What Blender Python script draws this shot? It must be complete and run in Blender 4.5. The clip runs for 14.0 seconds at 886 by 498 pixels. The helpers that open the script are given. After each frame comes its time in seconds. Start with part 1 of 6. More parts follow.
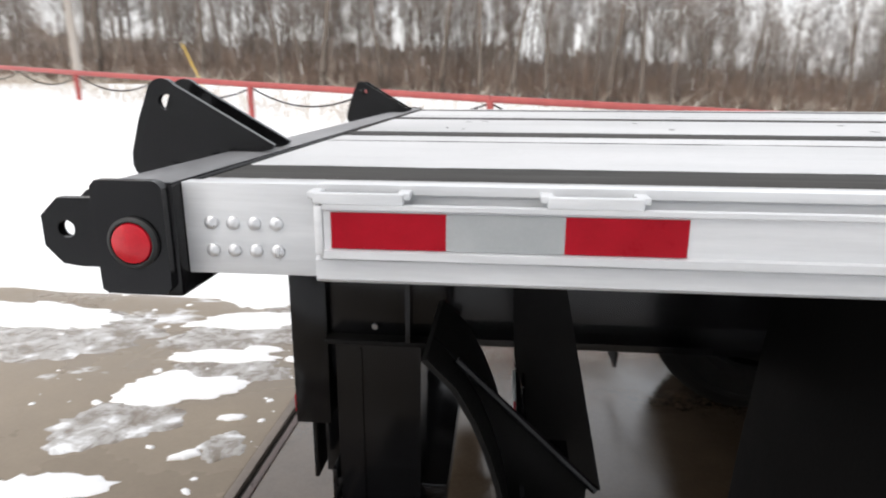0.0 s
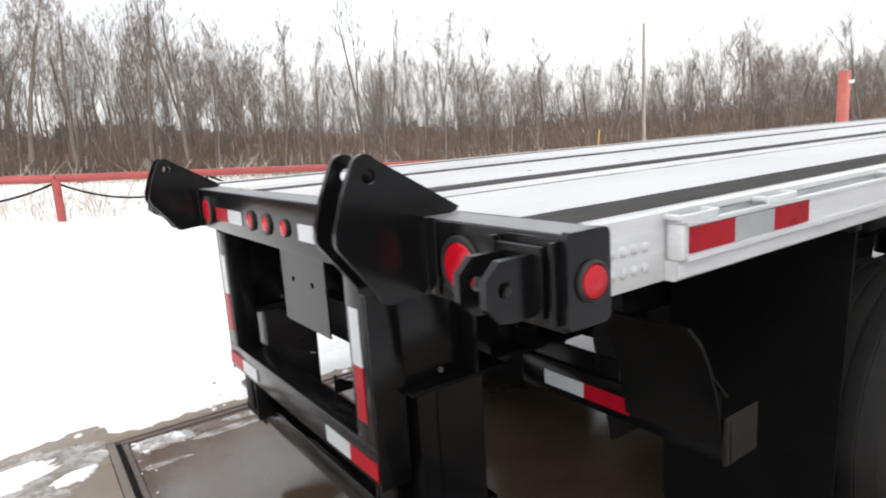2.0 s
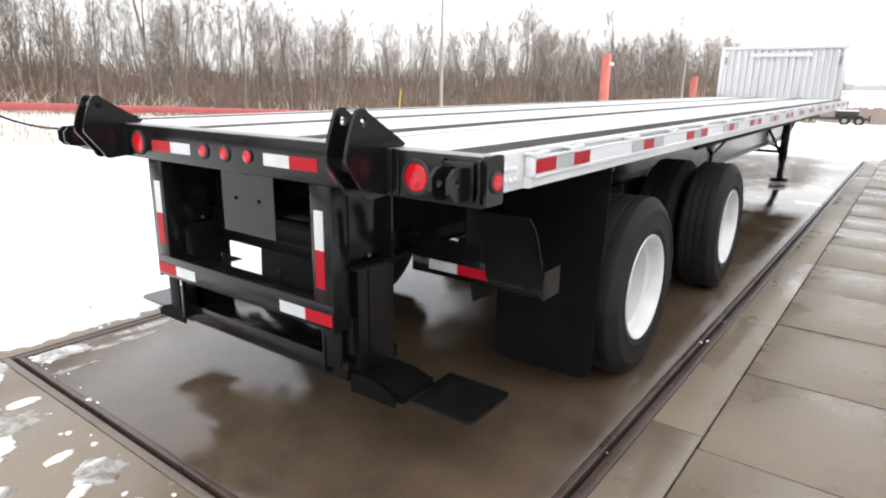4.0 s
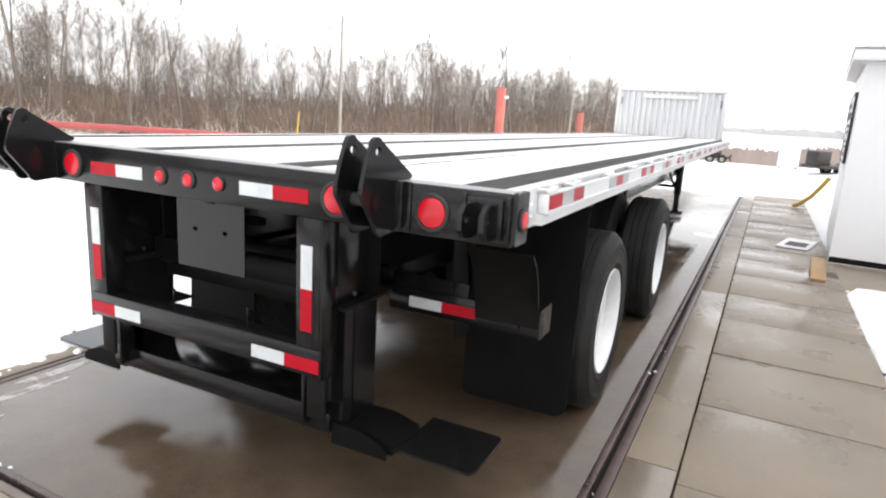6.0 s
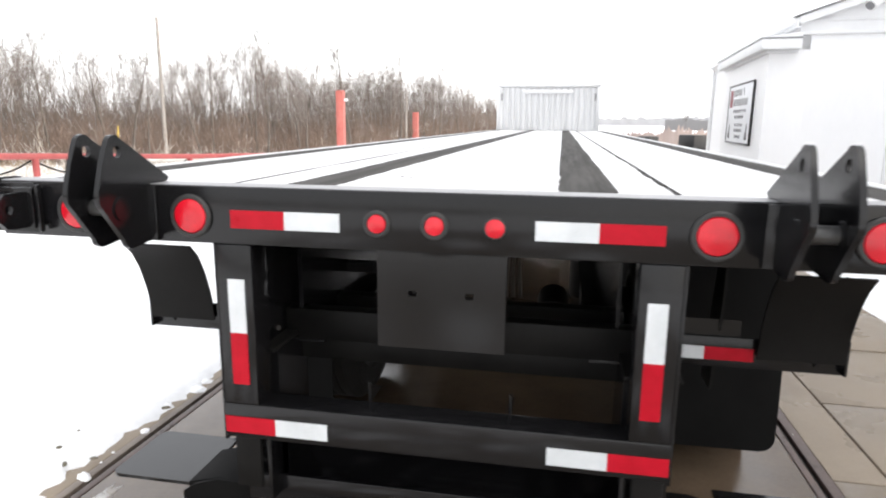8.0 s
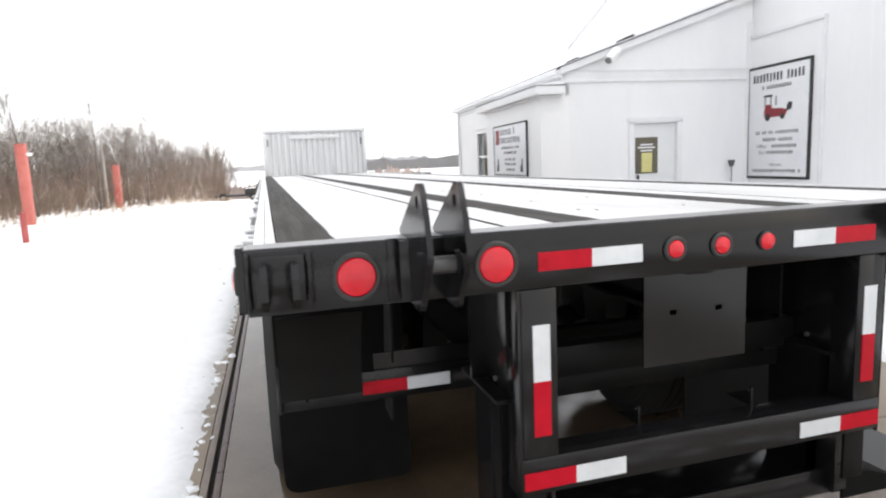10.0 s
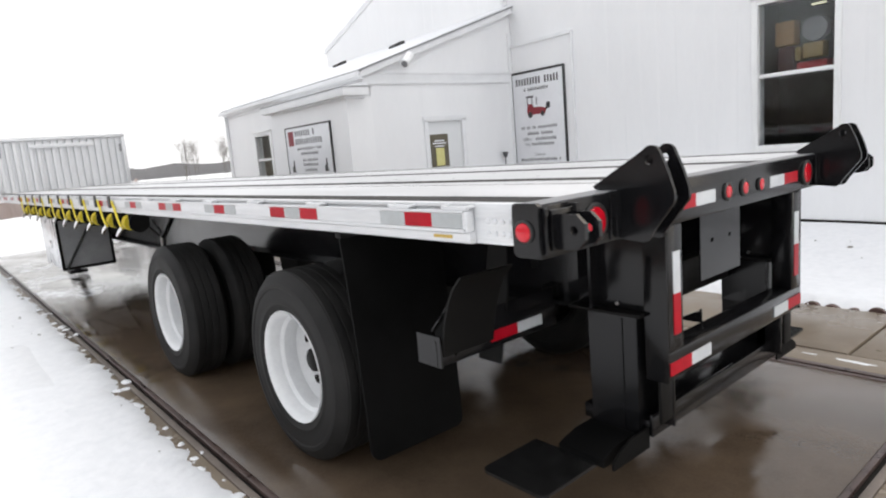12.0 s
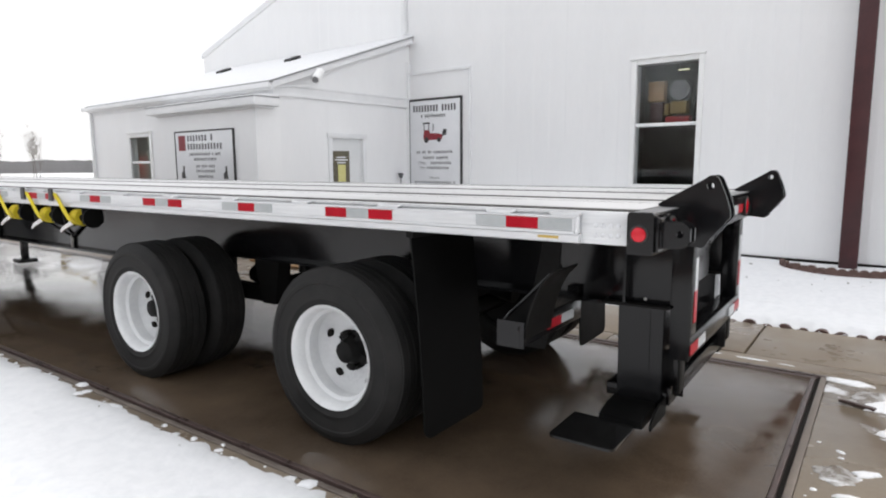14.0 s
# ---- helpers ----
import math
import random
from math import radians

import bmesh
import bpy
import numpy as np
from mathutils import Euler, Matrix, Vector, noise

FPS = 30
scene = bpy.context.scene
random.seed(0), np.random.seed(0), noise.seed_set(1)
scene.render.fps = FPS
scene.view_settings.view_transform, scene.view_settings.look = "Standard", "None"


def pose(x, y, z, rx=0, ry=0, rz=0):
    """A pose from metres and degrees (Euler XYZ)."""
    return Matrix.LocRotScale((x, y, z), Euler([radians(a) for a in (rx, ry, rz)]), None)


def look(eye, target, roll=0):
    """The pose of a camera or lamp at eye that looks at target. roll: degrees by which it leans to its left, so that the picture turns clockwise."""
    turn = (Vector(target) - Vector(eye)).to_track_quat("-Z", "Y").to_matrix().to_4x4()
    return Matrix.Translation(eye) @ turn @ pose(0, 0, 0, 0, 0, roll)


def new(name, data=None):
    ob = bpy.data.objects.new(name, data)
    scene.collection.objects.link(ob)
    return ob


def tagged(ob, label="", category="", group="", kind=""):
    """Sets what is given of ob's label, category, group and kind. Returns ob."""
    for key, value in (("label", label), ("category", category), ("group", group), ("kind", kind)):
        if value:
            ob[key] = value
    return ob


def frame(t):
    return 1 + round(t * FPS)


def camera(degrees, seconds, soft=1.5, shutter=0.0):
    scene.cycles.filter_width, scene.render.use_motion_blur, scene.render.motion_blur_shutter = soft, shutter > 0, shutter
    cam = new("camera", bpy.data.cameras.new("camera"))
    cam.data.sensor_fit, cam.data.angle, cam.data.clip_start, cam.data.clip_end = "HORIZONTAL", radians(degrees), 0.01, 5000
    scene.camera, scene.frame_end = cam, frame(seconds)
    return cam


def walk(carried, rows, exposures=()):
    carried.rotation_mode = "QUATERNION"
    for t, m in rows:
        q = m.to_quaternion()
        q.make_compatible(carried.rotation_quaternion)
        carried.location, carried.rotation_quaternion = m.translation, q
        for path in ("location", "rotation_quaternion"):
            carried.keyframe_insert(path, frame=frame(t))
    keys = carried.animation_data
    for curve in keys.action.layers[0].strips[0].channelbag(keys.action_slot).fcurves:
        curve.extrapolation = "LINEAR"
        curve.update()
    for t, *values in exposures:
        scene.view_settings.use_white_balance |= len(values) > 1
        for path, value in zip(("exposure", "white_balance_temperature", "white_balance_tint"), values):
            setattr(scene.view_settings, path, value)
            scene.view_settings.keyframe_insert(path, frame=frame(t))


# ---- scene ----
cam = camera(70.8, 14.0, 2.0, 0.3)
PATH = [
    (0, (0.527, -2.054, 1.46), (0.341, -0.13, 0.947), 0.2),
    (0.5, (0.197, -2.05, 1.473), (0.485, -0.15, 0.921), 1.9),
    (1, (-0.117, -1.964, 1.44), (0.38, -0.098, 0.923), -0.9),
    (1.5, (-0.395, -1.965, 1.478), (0.604, -0.299, 1.003), -1.0),
    (2, (-0.679, -1.94, 1.496), (0.447, -0.328, 1.132), -3.8),
    (2.5, (-0.954, -1.883, 1.534), (0.251, -0.352, 1.084), -1.5),
    (3, (-1.208, -2.019, 1.529), (0.257, -0.729, 1.092), 1.7),
    (3.5, (-1.431, -2.205, 1.545), (0.143, -1.031, 1.161), 2.3),
    (3.7, (-1.517, -2.285, 1.547), (0.026, -1.107, 1.068), 1.3),
    (5.8, (-1.672, -2.005, 1.556), (0.05, -1.098, 1.094), 2.3),
    (6, (-1.655, -1.881, 1.544), (0.101, -1.021, 1.12), 3.4),
    (6.5, (-1.635, -1.528, 1.56), (0.197, -0.844, 1.141), 1.4),
    (7, (-1.514, -1.129, 1.53), (0.324, -0.446, 1.137), 0.7),
    (7.5, (-1.536, -0.707, 1.509), (0.353, -0.152, 1.156), 1.7),
    (8, (-1.528, -0.307, 1.507), (0.398, 0.052, 1.107), 0.5),
    (8.5, (-1.492, 0.095, 1.523), (0.437, 0.369, 1.076), -0.3),
    (9, (-1.549, 0.469, 1.529), (0.398, 0.339, 1.091), 1.8),
    (9.2, (-1.545, 0.621, 1.526), (0.398, 0.398, 1.105), 1.0),
    (11.3, (-1.311, 2.184, 1.507), (0.348, 1.114, 1.184), -2.2),
    (11.5, (-1.298, 2.328, 1.527), (0.303, 1.201, 1.119), -1.9),
    (12, (-1.137, 2.609, 1.511), (0.369, 1.332, 1.192), -4.8),
    (12.5, (-0.972, 2.927, 1.532), (0.466, 1.565, 1.251), -3.1),
    (13, (-0.867, 3.214, 1.546), (0.349, 1.662, 1.213), -2.3),
    (13.5, (-0.695, 3.404, 1.526), (0.483, 1.814, 1.241), -3.5),
    (14, (-0.665, 3.586, 1.519), (0.466, 1.959, 1.248), -0.3),
]
walk(cam, [(t, look(eye, target, roll)) for t, eye, target, roll in PATH],
     exposures=[(0, -0.12), (2.4, -0.12), (3.0, 0.0), (3.7, 0.23), (5.8, 0.35), (8.0, 0.39), (9.2, 0.33), (11.3, -0.24), (12.2, -0.15), (14, -0.26)])

# ---- light ----
world = bpy.data.worlds.new("overcast")
scene.world = world
world.use_nodes = True
wn, wl = world.node_tree.nodes, world.node_tree.links
sky = wn.new("ShaderNodeTexSky")
sky.sky_type, sky.sun_disc = "NISHITA", False
sky.sun_elevation, sky.sun_rotation = radians(32), radians(200)
sky.air_density, sky.dust_density, sky.ozone_density = 1.0, 6.0, 1.0
dim = wn.new("ShaderNodeVectorMath")
dim.operation = "SCALE"
dim.inputs["Scale"].default_value = 0.05
cloud = wn.new("ShaderNodeVectorMath")
cloud.operation = "ADD"
cloud.inputs[1].default_value = (0.955, 0.95, 0.955)
wl.new(sky.outputs["Color"], dim.inputs[0])
wl.new(dim.outputs[0], cloud.inputs[0])
wl.new(cloud.outputs[0], wn["Background"].inputs["Color"])
wn["Background"].inputs["Strength"].default_value = 1.32
sun_data = bpy.data.lights.new("sun", "SUN")
sun_data.energy, sun_data.angle, sun_data.color = 0.8, radians(40), (1.0, 0.97, 0.93)
sun = new("sun", sun_data)
sun.matrix_world = look((0, 0, 30), (12, 16, 0))


# ---- materials ----
def shader(name):
    m = bpy.data.materials.new(name)
    m.use_nodes = True
    return m, m.node_tree.nodes, m.node_tree.links, m.node_tree.nodes["Principled BSDF"]


def noise_of(n, l, scale, detail=6, rough=0.6, stretch=None, dist=0.0):
    """Noise in object coordinates, shifted from piece to piece."""
    co, info = n.new("ShaderNodeTexCoord"), n.new("ShaderNodeObjectInfo")
    t = n.new("ShaderNodeTexNoise")
    t.noise_dimensions = "4D"
    t.inputs["Scale"].default_value, t.inputs["Detail"].default_value = scale, detail
    t.inputs["Roughness"].default_value, t.inputs["Distortion"].default_value = rough, dist
    mp = n.new("ShaderNodeMapping")
    mp.inputs["Scale"].default_value = stretch or (1, 1, 1)
    ml = n.new("ShaderNodeMath")
    ml.operation = "MULTIPLY"
    ml.inputs[1].default_value = 17.0
    l.new(info.outputs["Random"], ml.inputs[0])
    l.new(ml.outputs[0], t.inputs["W"])
    l.new(co.outputs["Object"], mp.inputs["Vector"])
    l.new(mp.outputs[0], t.inputs["Vector"])
    return t.outputs["Fac"]


def ramp(n, l, fac, lo, hi, a, b):
    """Fades from colour a at lo to colour b at hi."""
    r = n.new("ShaderNodeValToRGB")
    r.color_ramp.elements[0].position, r.color_ramp.elements[1].position = lo, hi
    r.color_ramp.elements[0].color, r.color_ramp.elements[1].color = (*a, 1), (*b, 1)
    l.new(fac, r.inputs["Fac"])
    return r.outputs["Color"]


def span(n, l, fac, lo, hi, a, b):
    """Maps lo..hi to a..b."""
    r = n.new("ShaderNodeMapRange")
    for key, v in zip(("From Min", "From Max", "To Min", "To Max"), (lo, hi, a, b)):
        r.inputs[key].default_value = v
    l.new(fac, r.inputs["Value"])
    return r.outputs["Result"]


def blend(n, l, fac, a, b):
    m = n.new("ShaderNodeMix")
    m.data_type = "RGBA"
    for sock, v in (("Factor", fac), ("A", a), ("B", b)):
        i = next(s for s in m.inputs if s.name == sock and s.type in ("VALUE" if sock == "Factor" else "RGBA",))
        if isinstance(v, (tuple, float)):
            i.default_value = (*v, 1) if isinstance(v, tuple) else v
        else:
            l.new(v, i)
    return next(o for o in m.outputs if o.type == "RGBA")


def calc(n, l, op, a, b):
    m = n.new("ShaderNodeMath")
    m.operation = op
    for i, v in enumerate((a, b)):
        if isinstance(v, (int, float)):
            m.inputs[i].default_value = v
        else:
            l.new(v, m.inputs[i])
    return m.outputs[0]


def relief(n, l, p, height, strength, dist=0.01):
    b = n.new("ShaderNodeBump")
    b.inputs["Strength"].default_value, b.inputs["Distance"].default_value = strength, dist
    l.new(height, b.inputs["Height"])
    l.new(b.outputs[0], p.inputs["Normal"])


def surface(name, a, b, rough=(0.3, 0.5), metal=0.0, scale=3.0, fine=60.0, bump=0.1, stretch=None, coat=0.0, lo=0.35, hi=0.65, spec=0.5):
    """A common surface: two colours in large stains, fine grain in gloss and relief."""
    m, n, l, p = shader(name)
    big, small = noise_of(n, l, scale, 6, 0.65, stretch), noise_of(n, l, fine, 4, 0.6, stretch)
    both = calc(n, l, "ADD", calc(n, l, "MULTIPLY", big, 0.75), calc(n, l, "MULTIPLY", small, 0.25))
    l.new(ramp(n, l, both, lo, hi, a, b), p.inputs["Base Color"])
    l.new(span(n, l, both, 0.3, 0.7, *rough), p.inputs["Roughness"])
    p.inputs["Metallic"].default_value = metal
    p.inputs["Coat Weight"].default_value = coat
    p.inputs["Specular IOR Level"].default_value = spec
    relief(n, l, p, small, bump, 0.004)
    return m


BLACK = surface("black_paint", (0.004, 0.004, 0.0045), (0.009, 0.009, 0.010), (0.13, 0.22), scale=2.5, fine=60, bump=0.004, spec=0.32)
GLOSS = surface("glossy_black_paint", (0.006, 0.006, 0.007), (0.012, 0.012, 0.013), (0.1, 0.24), scale=2.5, fine=60, bump=0.01, spec=0.4)
PLATE = surface("satin_black_plate", (0.004, 0.004, 0.0045), (0.008, 0.008, 0.009), (0.14, 0.22), scale=3, fine=60, bump=0.004, spec=0.36)
DUSTY = surface("dusty_black_steel", (0.004, 0.004, 0.004), (0.011, 0.0105, 0.010), (0.35, 0.6), scale=4, fine=80, bump=0.10, spec=0.12)
GRIT = surface("wet_black_plate", (0.006, 0.006, 0.006), (0.012, 0.012, 0.012), (0.05, 0.16), scale=5, fine=200, bump=0.02, spec=0.5)
RUBBER = surface("tyre_rubber", (0.011, 0.011, 0.011), (0.027, 0.026, 0.025), (0.5, 0.75), scale=6, fine=150, bump=0.2, spec=0.18)
FLAP = surface("flap_rubber", (0.004, 0.004, 0.004), (0.008, 0.008, 0.008), (0.45, 0.65), scale=5, fine=120, bump=0.15, spec=0.06)
RIM = surface("white_rim_paint", (0.66, 0.67, 0.68), (0.80, 0.81, 0.81), (0.25, 0.42), scale=5, fine=60, bump=0.04)
ALU = surface("mill_aluminium", (0.60, 0.61, 0.62), (0.86, 0.87, 0.88), (0.3, 0.5), 0.25, scale=5, fine=50, bump=0.05, stretch=(0.15, 1, 2))
BULK = surface("plain_aluminium_sheet", (0.58, 0.59, 0.60), (0.71, 0.72, 0.73), (0.3, 0.45), 0.3, scale=1.5, fine=40, bump=0.02, stretch=(1, 1, 0.15))
PANELGREY = surface("grey_box_panel", (0.26, 0.265, 0.27), (0.36, 0.365, 0.37), (0.35, 0.5), 0.3, scale=4, fine=60, bump=0.03)
ALUPLATE = surface("polished_aluminium", (0.62, 0.63, 0.65), (0.86, 0.87, 0.88), (0.2, 0.4), 0.6, scale=6, fine=80, bump=0.04, stretch=(1, 1, 0.2))
STEEL = surface("worn_steel", (0.20, 0.19, 0.18), (0.36, 0.35, 0.33), (0.25, 0.5), 0.8, scale=8, fine=120, bump=0.1)
PINGREY = surface("dull_pin_steel", (0.05, 0.05, 0.05), (0.10, 0.10, 0.10), (0.3, 0.5), 0.6, scale=8, fine=120, bump=0.1)
CHROME = surface("bright_steel", (0.6, 0.6, 0.6), (0.75, 0.75, 0.75), (0.12, 0.25), 1.0, scale=10, fine=90, bump=0.02)
RUST = surface("rusty_edge_steel", (0.045, 0.030, 0.027), (0.115, 0.080, 0.070), (0.18, 0.5), 0.1, scale=6, fine=90, bump=0.3)
FRAME = surface("dull_edge_steel", (0.11, 0.088, 0.075), (0.22, 0.185, 0.155), (0.35, 0.65), 0.1, scale=5, fine=90, bump=0.3)
GAP = surface("dark_joint_filler", (0.008, 0.007, 0.006), (0.020, 0.018, 0.016), (0.6, 0.8), scale=8, fine=60, bump=0.2, spec=0.08)
TAPE_RED = surface("red_reflective_tape", (0.33, 0.003, 0.012), (0.45, 0.006, 0.020), (0.25, 0.4), scale=14, fine=420, bump=0.05, spec=0.15)
TAPE_GREY = surface("grey_side_tape", (0.36, 0.38, 0.385), (0.46, 0.48, 0.485), (0.3, 0.45), 0.1, scale=10, fine=420, bump=0.08)
TAPE_WHITE = surface("silver_reflective_tape", (0.50, 0.53, 0.55), (0.64, 0.67, 0.69), (0.25, 0.4), 0.1, scale=10, fine=420, bump=0.08)
LENS = surface("red_lamp_lens", (0.46, 0.003, 0.014), (0.66, 0.006, 0.022), (0.18, 0.3), scale=20, fine=260, bump=0.12, coat=0.3, spec=0.4)
GROMMET = surface("lamp_grommet", (0.012, 0.012, 0.012), (0.03, 0.03, 0.03), (0.45, 0.6), scale=20, fine=160, bump=0.1)
STRAP = surface("yellow_webbing", (0.55, 0.42, 0.01), (0.78, 0.64, 0.03), (0.6, 0.8), scale=12, fine=300, bump=0.3)
CLAD = surface("white_metal_cladding", (0.835, 0.84, 0.848), (0.885, 0.888, 0.892), (0.35, 0.5), scale=1.2, fine=30, bump=0.03, stretch=(1, 1, 0.3))
TRIM = surface("white_trim", (0.76, 0.77, 0.78), (0.84, 0.845, 0.85), (0.4, 0.55), scale=3, fine=50, bump=0.05)
DOORPAINT = surface("grey_white_door", (0.72, 0.735, 0.74), (0.78, 0.79, 0.795), (0.35, 0.5), scale=3, fine=50, bump=0.03)
SIGN = surface("white_sign_board", (0.76, 0.77, 0.79), (0.82, 0.83, 0.85), (0.3, 0.45), scale=4, fine=40, bump=0.02)
SIGNGREY = surface("grey_print", (0.20, 0.20, 0.21), (0.28, 0.28, 0.29), (0.4, 0.5), scale=10, fine=60, bump=0.0)
INK = surface("black_print", (0.02, 0.02, 0.02), (0.035, 0.035, 0.035), (0.4, 0.5), scale=10, fine=60, bump=0.0)
PRINT = surface("dark_grey_print", (0.07, 0.07, 0.075), (0.11, 0.11, 0.115), (0.4, 0.5), scale=10, fine=60, bump=0.0)
DEEPRED = surface("deep_red_print", (0.20, 0.012, 0.022), (0.28, 0.02, 0.03), (0.4, 0.5), scale=10, fine=60, bump=0.0)
FRAMEWHITE = surface("white_window_frame", (0.84, 0.845, 0.84), (0.88, 0.885, 0.88), (0.3, 0.45), scale=3, fine=50, bump=0.03)
STRAPBOX = surface("ochre_carton", (0.24, 0.16, 0.05), (0.32, 0.23, 0.09), (0.5, 0.65), scale=8, fine=60, bump=0.05)
REDINK = surface("red_print", (0.35, 0.02, 0.03), (0.45, 0.03, 0.04), (0.4, 0.5), scale=10, fine=60, bump=0.0)
YELLOWPAPER = surface("yellow_paper", (0.62, 0.58, 0.22), (0.70, 0.66, 0.30), (0.6, 0.7), scale=10, fine=60, bump=0.0)
OLIVE = surface("olive_board", (0.10, 0.09, 0.06), (0.15, 0.13, 0.09), (0.5, 0.6), scale=6, fine=60, bump=0.02)
PIPE = surface("red_pipe_paint", (0.27, 0.045, 0.045), (0.38, 0.085, 0.078), (0.4, 0.6), scale=3, fine=50, bump=0.1)
POST = surface("orange_red_steel", (0.40, 0.095, 0.075), (0.50, 0.16, 0.135), (0.4, 0.6), scale=2, fine=50, bump=0.05)
MAROON = surface("maroon_steel", (0.035, 0.010, 0.012), (0.075, 0.020, 0.022), (0.3, 0.5), scale=2, fine=50, bump=0.05)
POLE = surface("weathered_pole", (0.30, 0.275, 0.25), (0.44, 0.41, 0.38), (0.7, 0.85), scale=4, fine=40, bump=0.3, stretch=(1, 1, 0.1))
PALEWOOD = surface("snow_dusted_wood", (0.34, 0.31, 0.27), (0.66, 0.65, 0.63), (0.6, 0.8), scale=5, fine=40, bump=0.2, stretch=(0.3, 1, 1))
GUARD = surface("yellow_plastic", (0.46, 0.30, 0.05), (0.58, 0.41, 0.09), (0.4, 0.55), scale=4, fine=40, bump=0.1)
def bark_material(name, dark, pale, snowy):
    """Bark that differs from limb to limb; a few limbs carry snow."""
    m, n, l, p = shader(name)
    geo = n.new("ShaderNodeNewGeometry")
    own, big = geo.outputs["Random Per Island"], noise_of(n, l, 0.35, 5, 0.6)
    mixed = calc(n, l, "ADD", calc(n, l, "MULTIPLY", own, 0.6), calc(n, l, "MULTIPLY", big, 0.4))
    tone = ramp(n, l, mixed, 0.15, 0.8, dark, pale)
    l.new(blend(n, l, span(n, l, own, snowy, snowy + 0.01, 0.0, 0.75), tone, (0.72, 0.73, 0.75)), p.inputs["Base Color"])
    p.inputs["Roughness"].default_value = 0.85
    return m


BARK = bark_material("bare_bark", (0.105, 0.086, 0.073), (0.27, 0.232, 0.203), 0.94)
TRUNK = bark_material("trunk_bark", (0.075, 0.062, 0.053), (0.16, 0.135, 0.116), 0.985)
TWIGS = surface("brown_brush", (0.135, 0.097, 0.075), (0.29, 0.215, 0.17), (0.8, 0.9), scale=0.25, fine=6, bump=0.1)
PALEWEED = surface("snowy_weeds", (0.40, 0.34, 0.27), (0.70, 0.66, 0.60), (0.8, 0.9), scale=0.8, fine=6, bump=0.1)
STRAW = surface("dry_grass", (0.24, 0.17, 0.10), (0.40, 0.30, 0.19), (0.8, 0.9), scale=0.5, fine=6, bump=0.1)
EDGING = surface("brown_edging", (0.075, 0.042, 0.034), (0.14, 0.085, 0.07), (0.6, 0.8), scale=10, fine=60, bump=0.3)
LUMBER = surface("wet_lumber", (0.30, 0.17, 0.07), (0.46, 0.29, 0.14), (0.5, 0.7), scale=3, fine=30, bump=0.2, stretch=(0.2, 1, 1))
HOSE = surface("black_hose", (0.012, 0.012, 0.012), (0.02, 0.02, 0.02), (0.35, 0.5), scale=10, fine=80, bump=0.1)
GREENROOM = surface("pale_green_room", (0.50, 0.55, 0.47), (0.62, 0.66, 0.58), (0.6, 0.8), scale=2, fine=20, bump=0.0)
# the unlit room's dimness is put into this wall and shelf colour
INSIDE = surface("room_painted_dim", (0.07, 0.075, 0.068), (0.15, 0.155, 0.14), (0.6, 0.8), scale=2, fine=20, bump=0.0)


def snow_material():
    m, n, l, p = shader("snow")
    big, small = noise_of(n, l, 0.9, 8, 0.62), noise_of(n, l, 14, 6, 0.65)
    l.new(ramp(n, l, small, 0.25, 0.6, (0.79, 0.80, 0.815), (0.875, 0.88, 0.89)), p.inputs["Base Color"])
    p.inputs["Roughness"].default_value = 0.75
    both = calc(n, l, "ADD", big, calc(n, l, "MULTIPLY", small, 0.35))
    relief(n, l, p, both, 0.24, 0.06)
    return m


def wet_concrete(name, dry, wet, snow_lo, snow_hi, along=None, scale=0.8, gloss=(0.07, 0.42), shiny=0.3, thaw=0.0):
    """Concrete with water standing in the low places; thin snow lies where its noise passes snow_lo..snow_hi; thaw: how
    far that snow has turned to smooth slush; along: x range over which white comes in, as slush and as sky reflection
    put into the colour.
    """
    m, n, l, p = shader(name)
    big, mid, small = noise_of(n, l, scale, 5, 0.55), noise_of(n, l, 4, 6, 0.6), noise_of(n, l, 90, 4, 0.6)
    low = calc(n, l, "ADD", calc(n, l, "MULTIPLY", big, 0.75), calc(n, l, "MULTIPLY", mid, 0.25))
    tone = blend(n, l, span(n, l, small, 0.3, 0.7, 0.0, 0.25), ramp(n, l, low, 0.30, 0.70, wet, dry), (0.14, 0.11, 0.083))
    patch = noise_of(n, l, 1.9, 8, 0.62, (0.5, 1.0, 1.0), 0.4)
    if along is not None:
        co, xyz = n.new("ShaderNodeTexCoord"), n.new("ShaderNodeSeparateXYZ")
        l.new(co.outputs["Object"], xyz.inputs[0])
        far = span(n, l, xyz.outputs["X"], along[0], along[1], -0.35, 0.06)
        patch = calc(n, l, "ADD", patch, far)
    cover = span(n, l, patch, snow_lo, snow_hi, 0.0, 1.0)
    white = ramp(n, l, small, 0.3, 0.7, (0.70, 0.71, 0.73), (0.84, 0.85, 0.87))
    l.new(blend(n, l, cover, tone, white), p.inputs["Base Color"])
    shine = span(n, l, low, 0.40, 0.60, *gloss)
    l.new(calc(n, l, "MAXIMUM", shine, calc(n, l, "MULTIPLY", cover, 0.6 - 0.42 * thaw)), p.inputs["Roughness"])
    grain = calc(n, l, "ADD", calc(n, l, "MULTIPLY", small, span(n, l, low, 0.42, 0.6, 0.05, 0.6)), calc(n, l, "MULTIPLY", cover, 1.5 - 1.4 * thaw))
    p.inputs["Specular IOR Level"].default_value = shiny
    relief(n, l, p, grain, 0.35, 0.008)
    return m


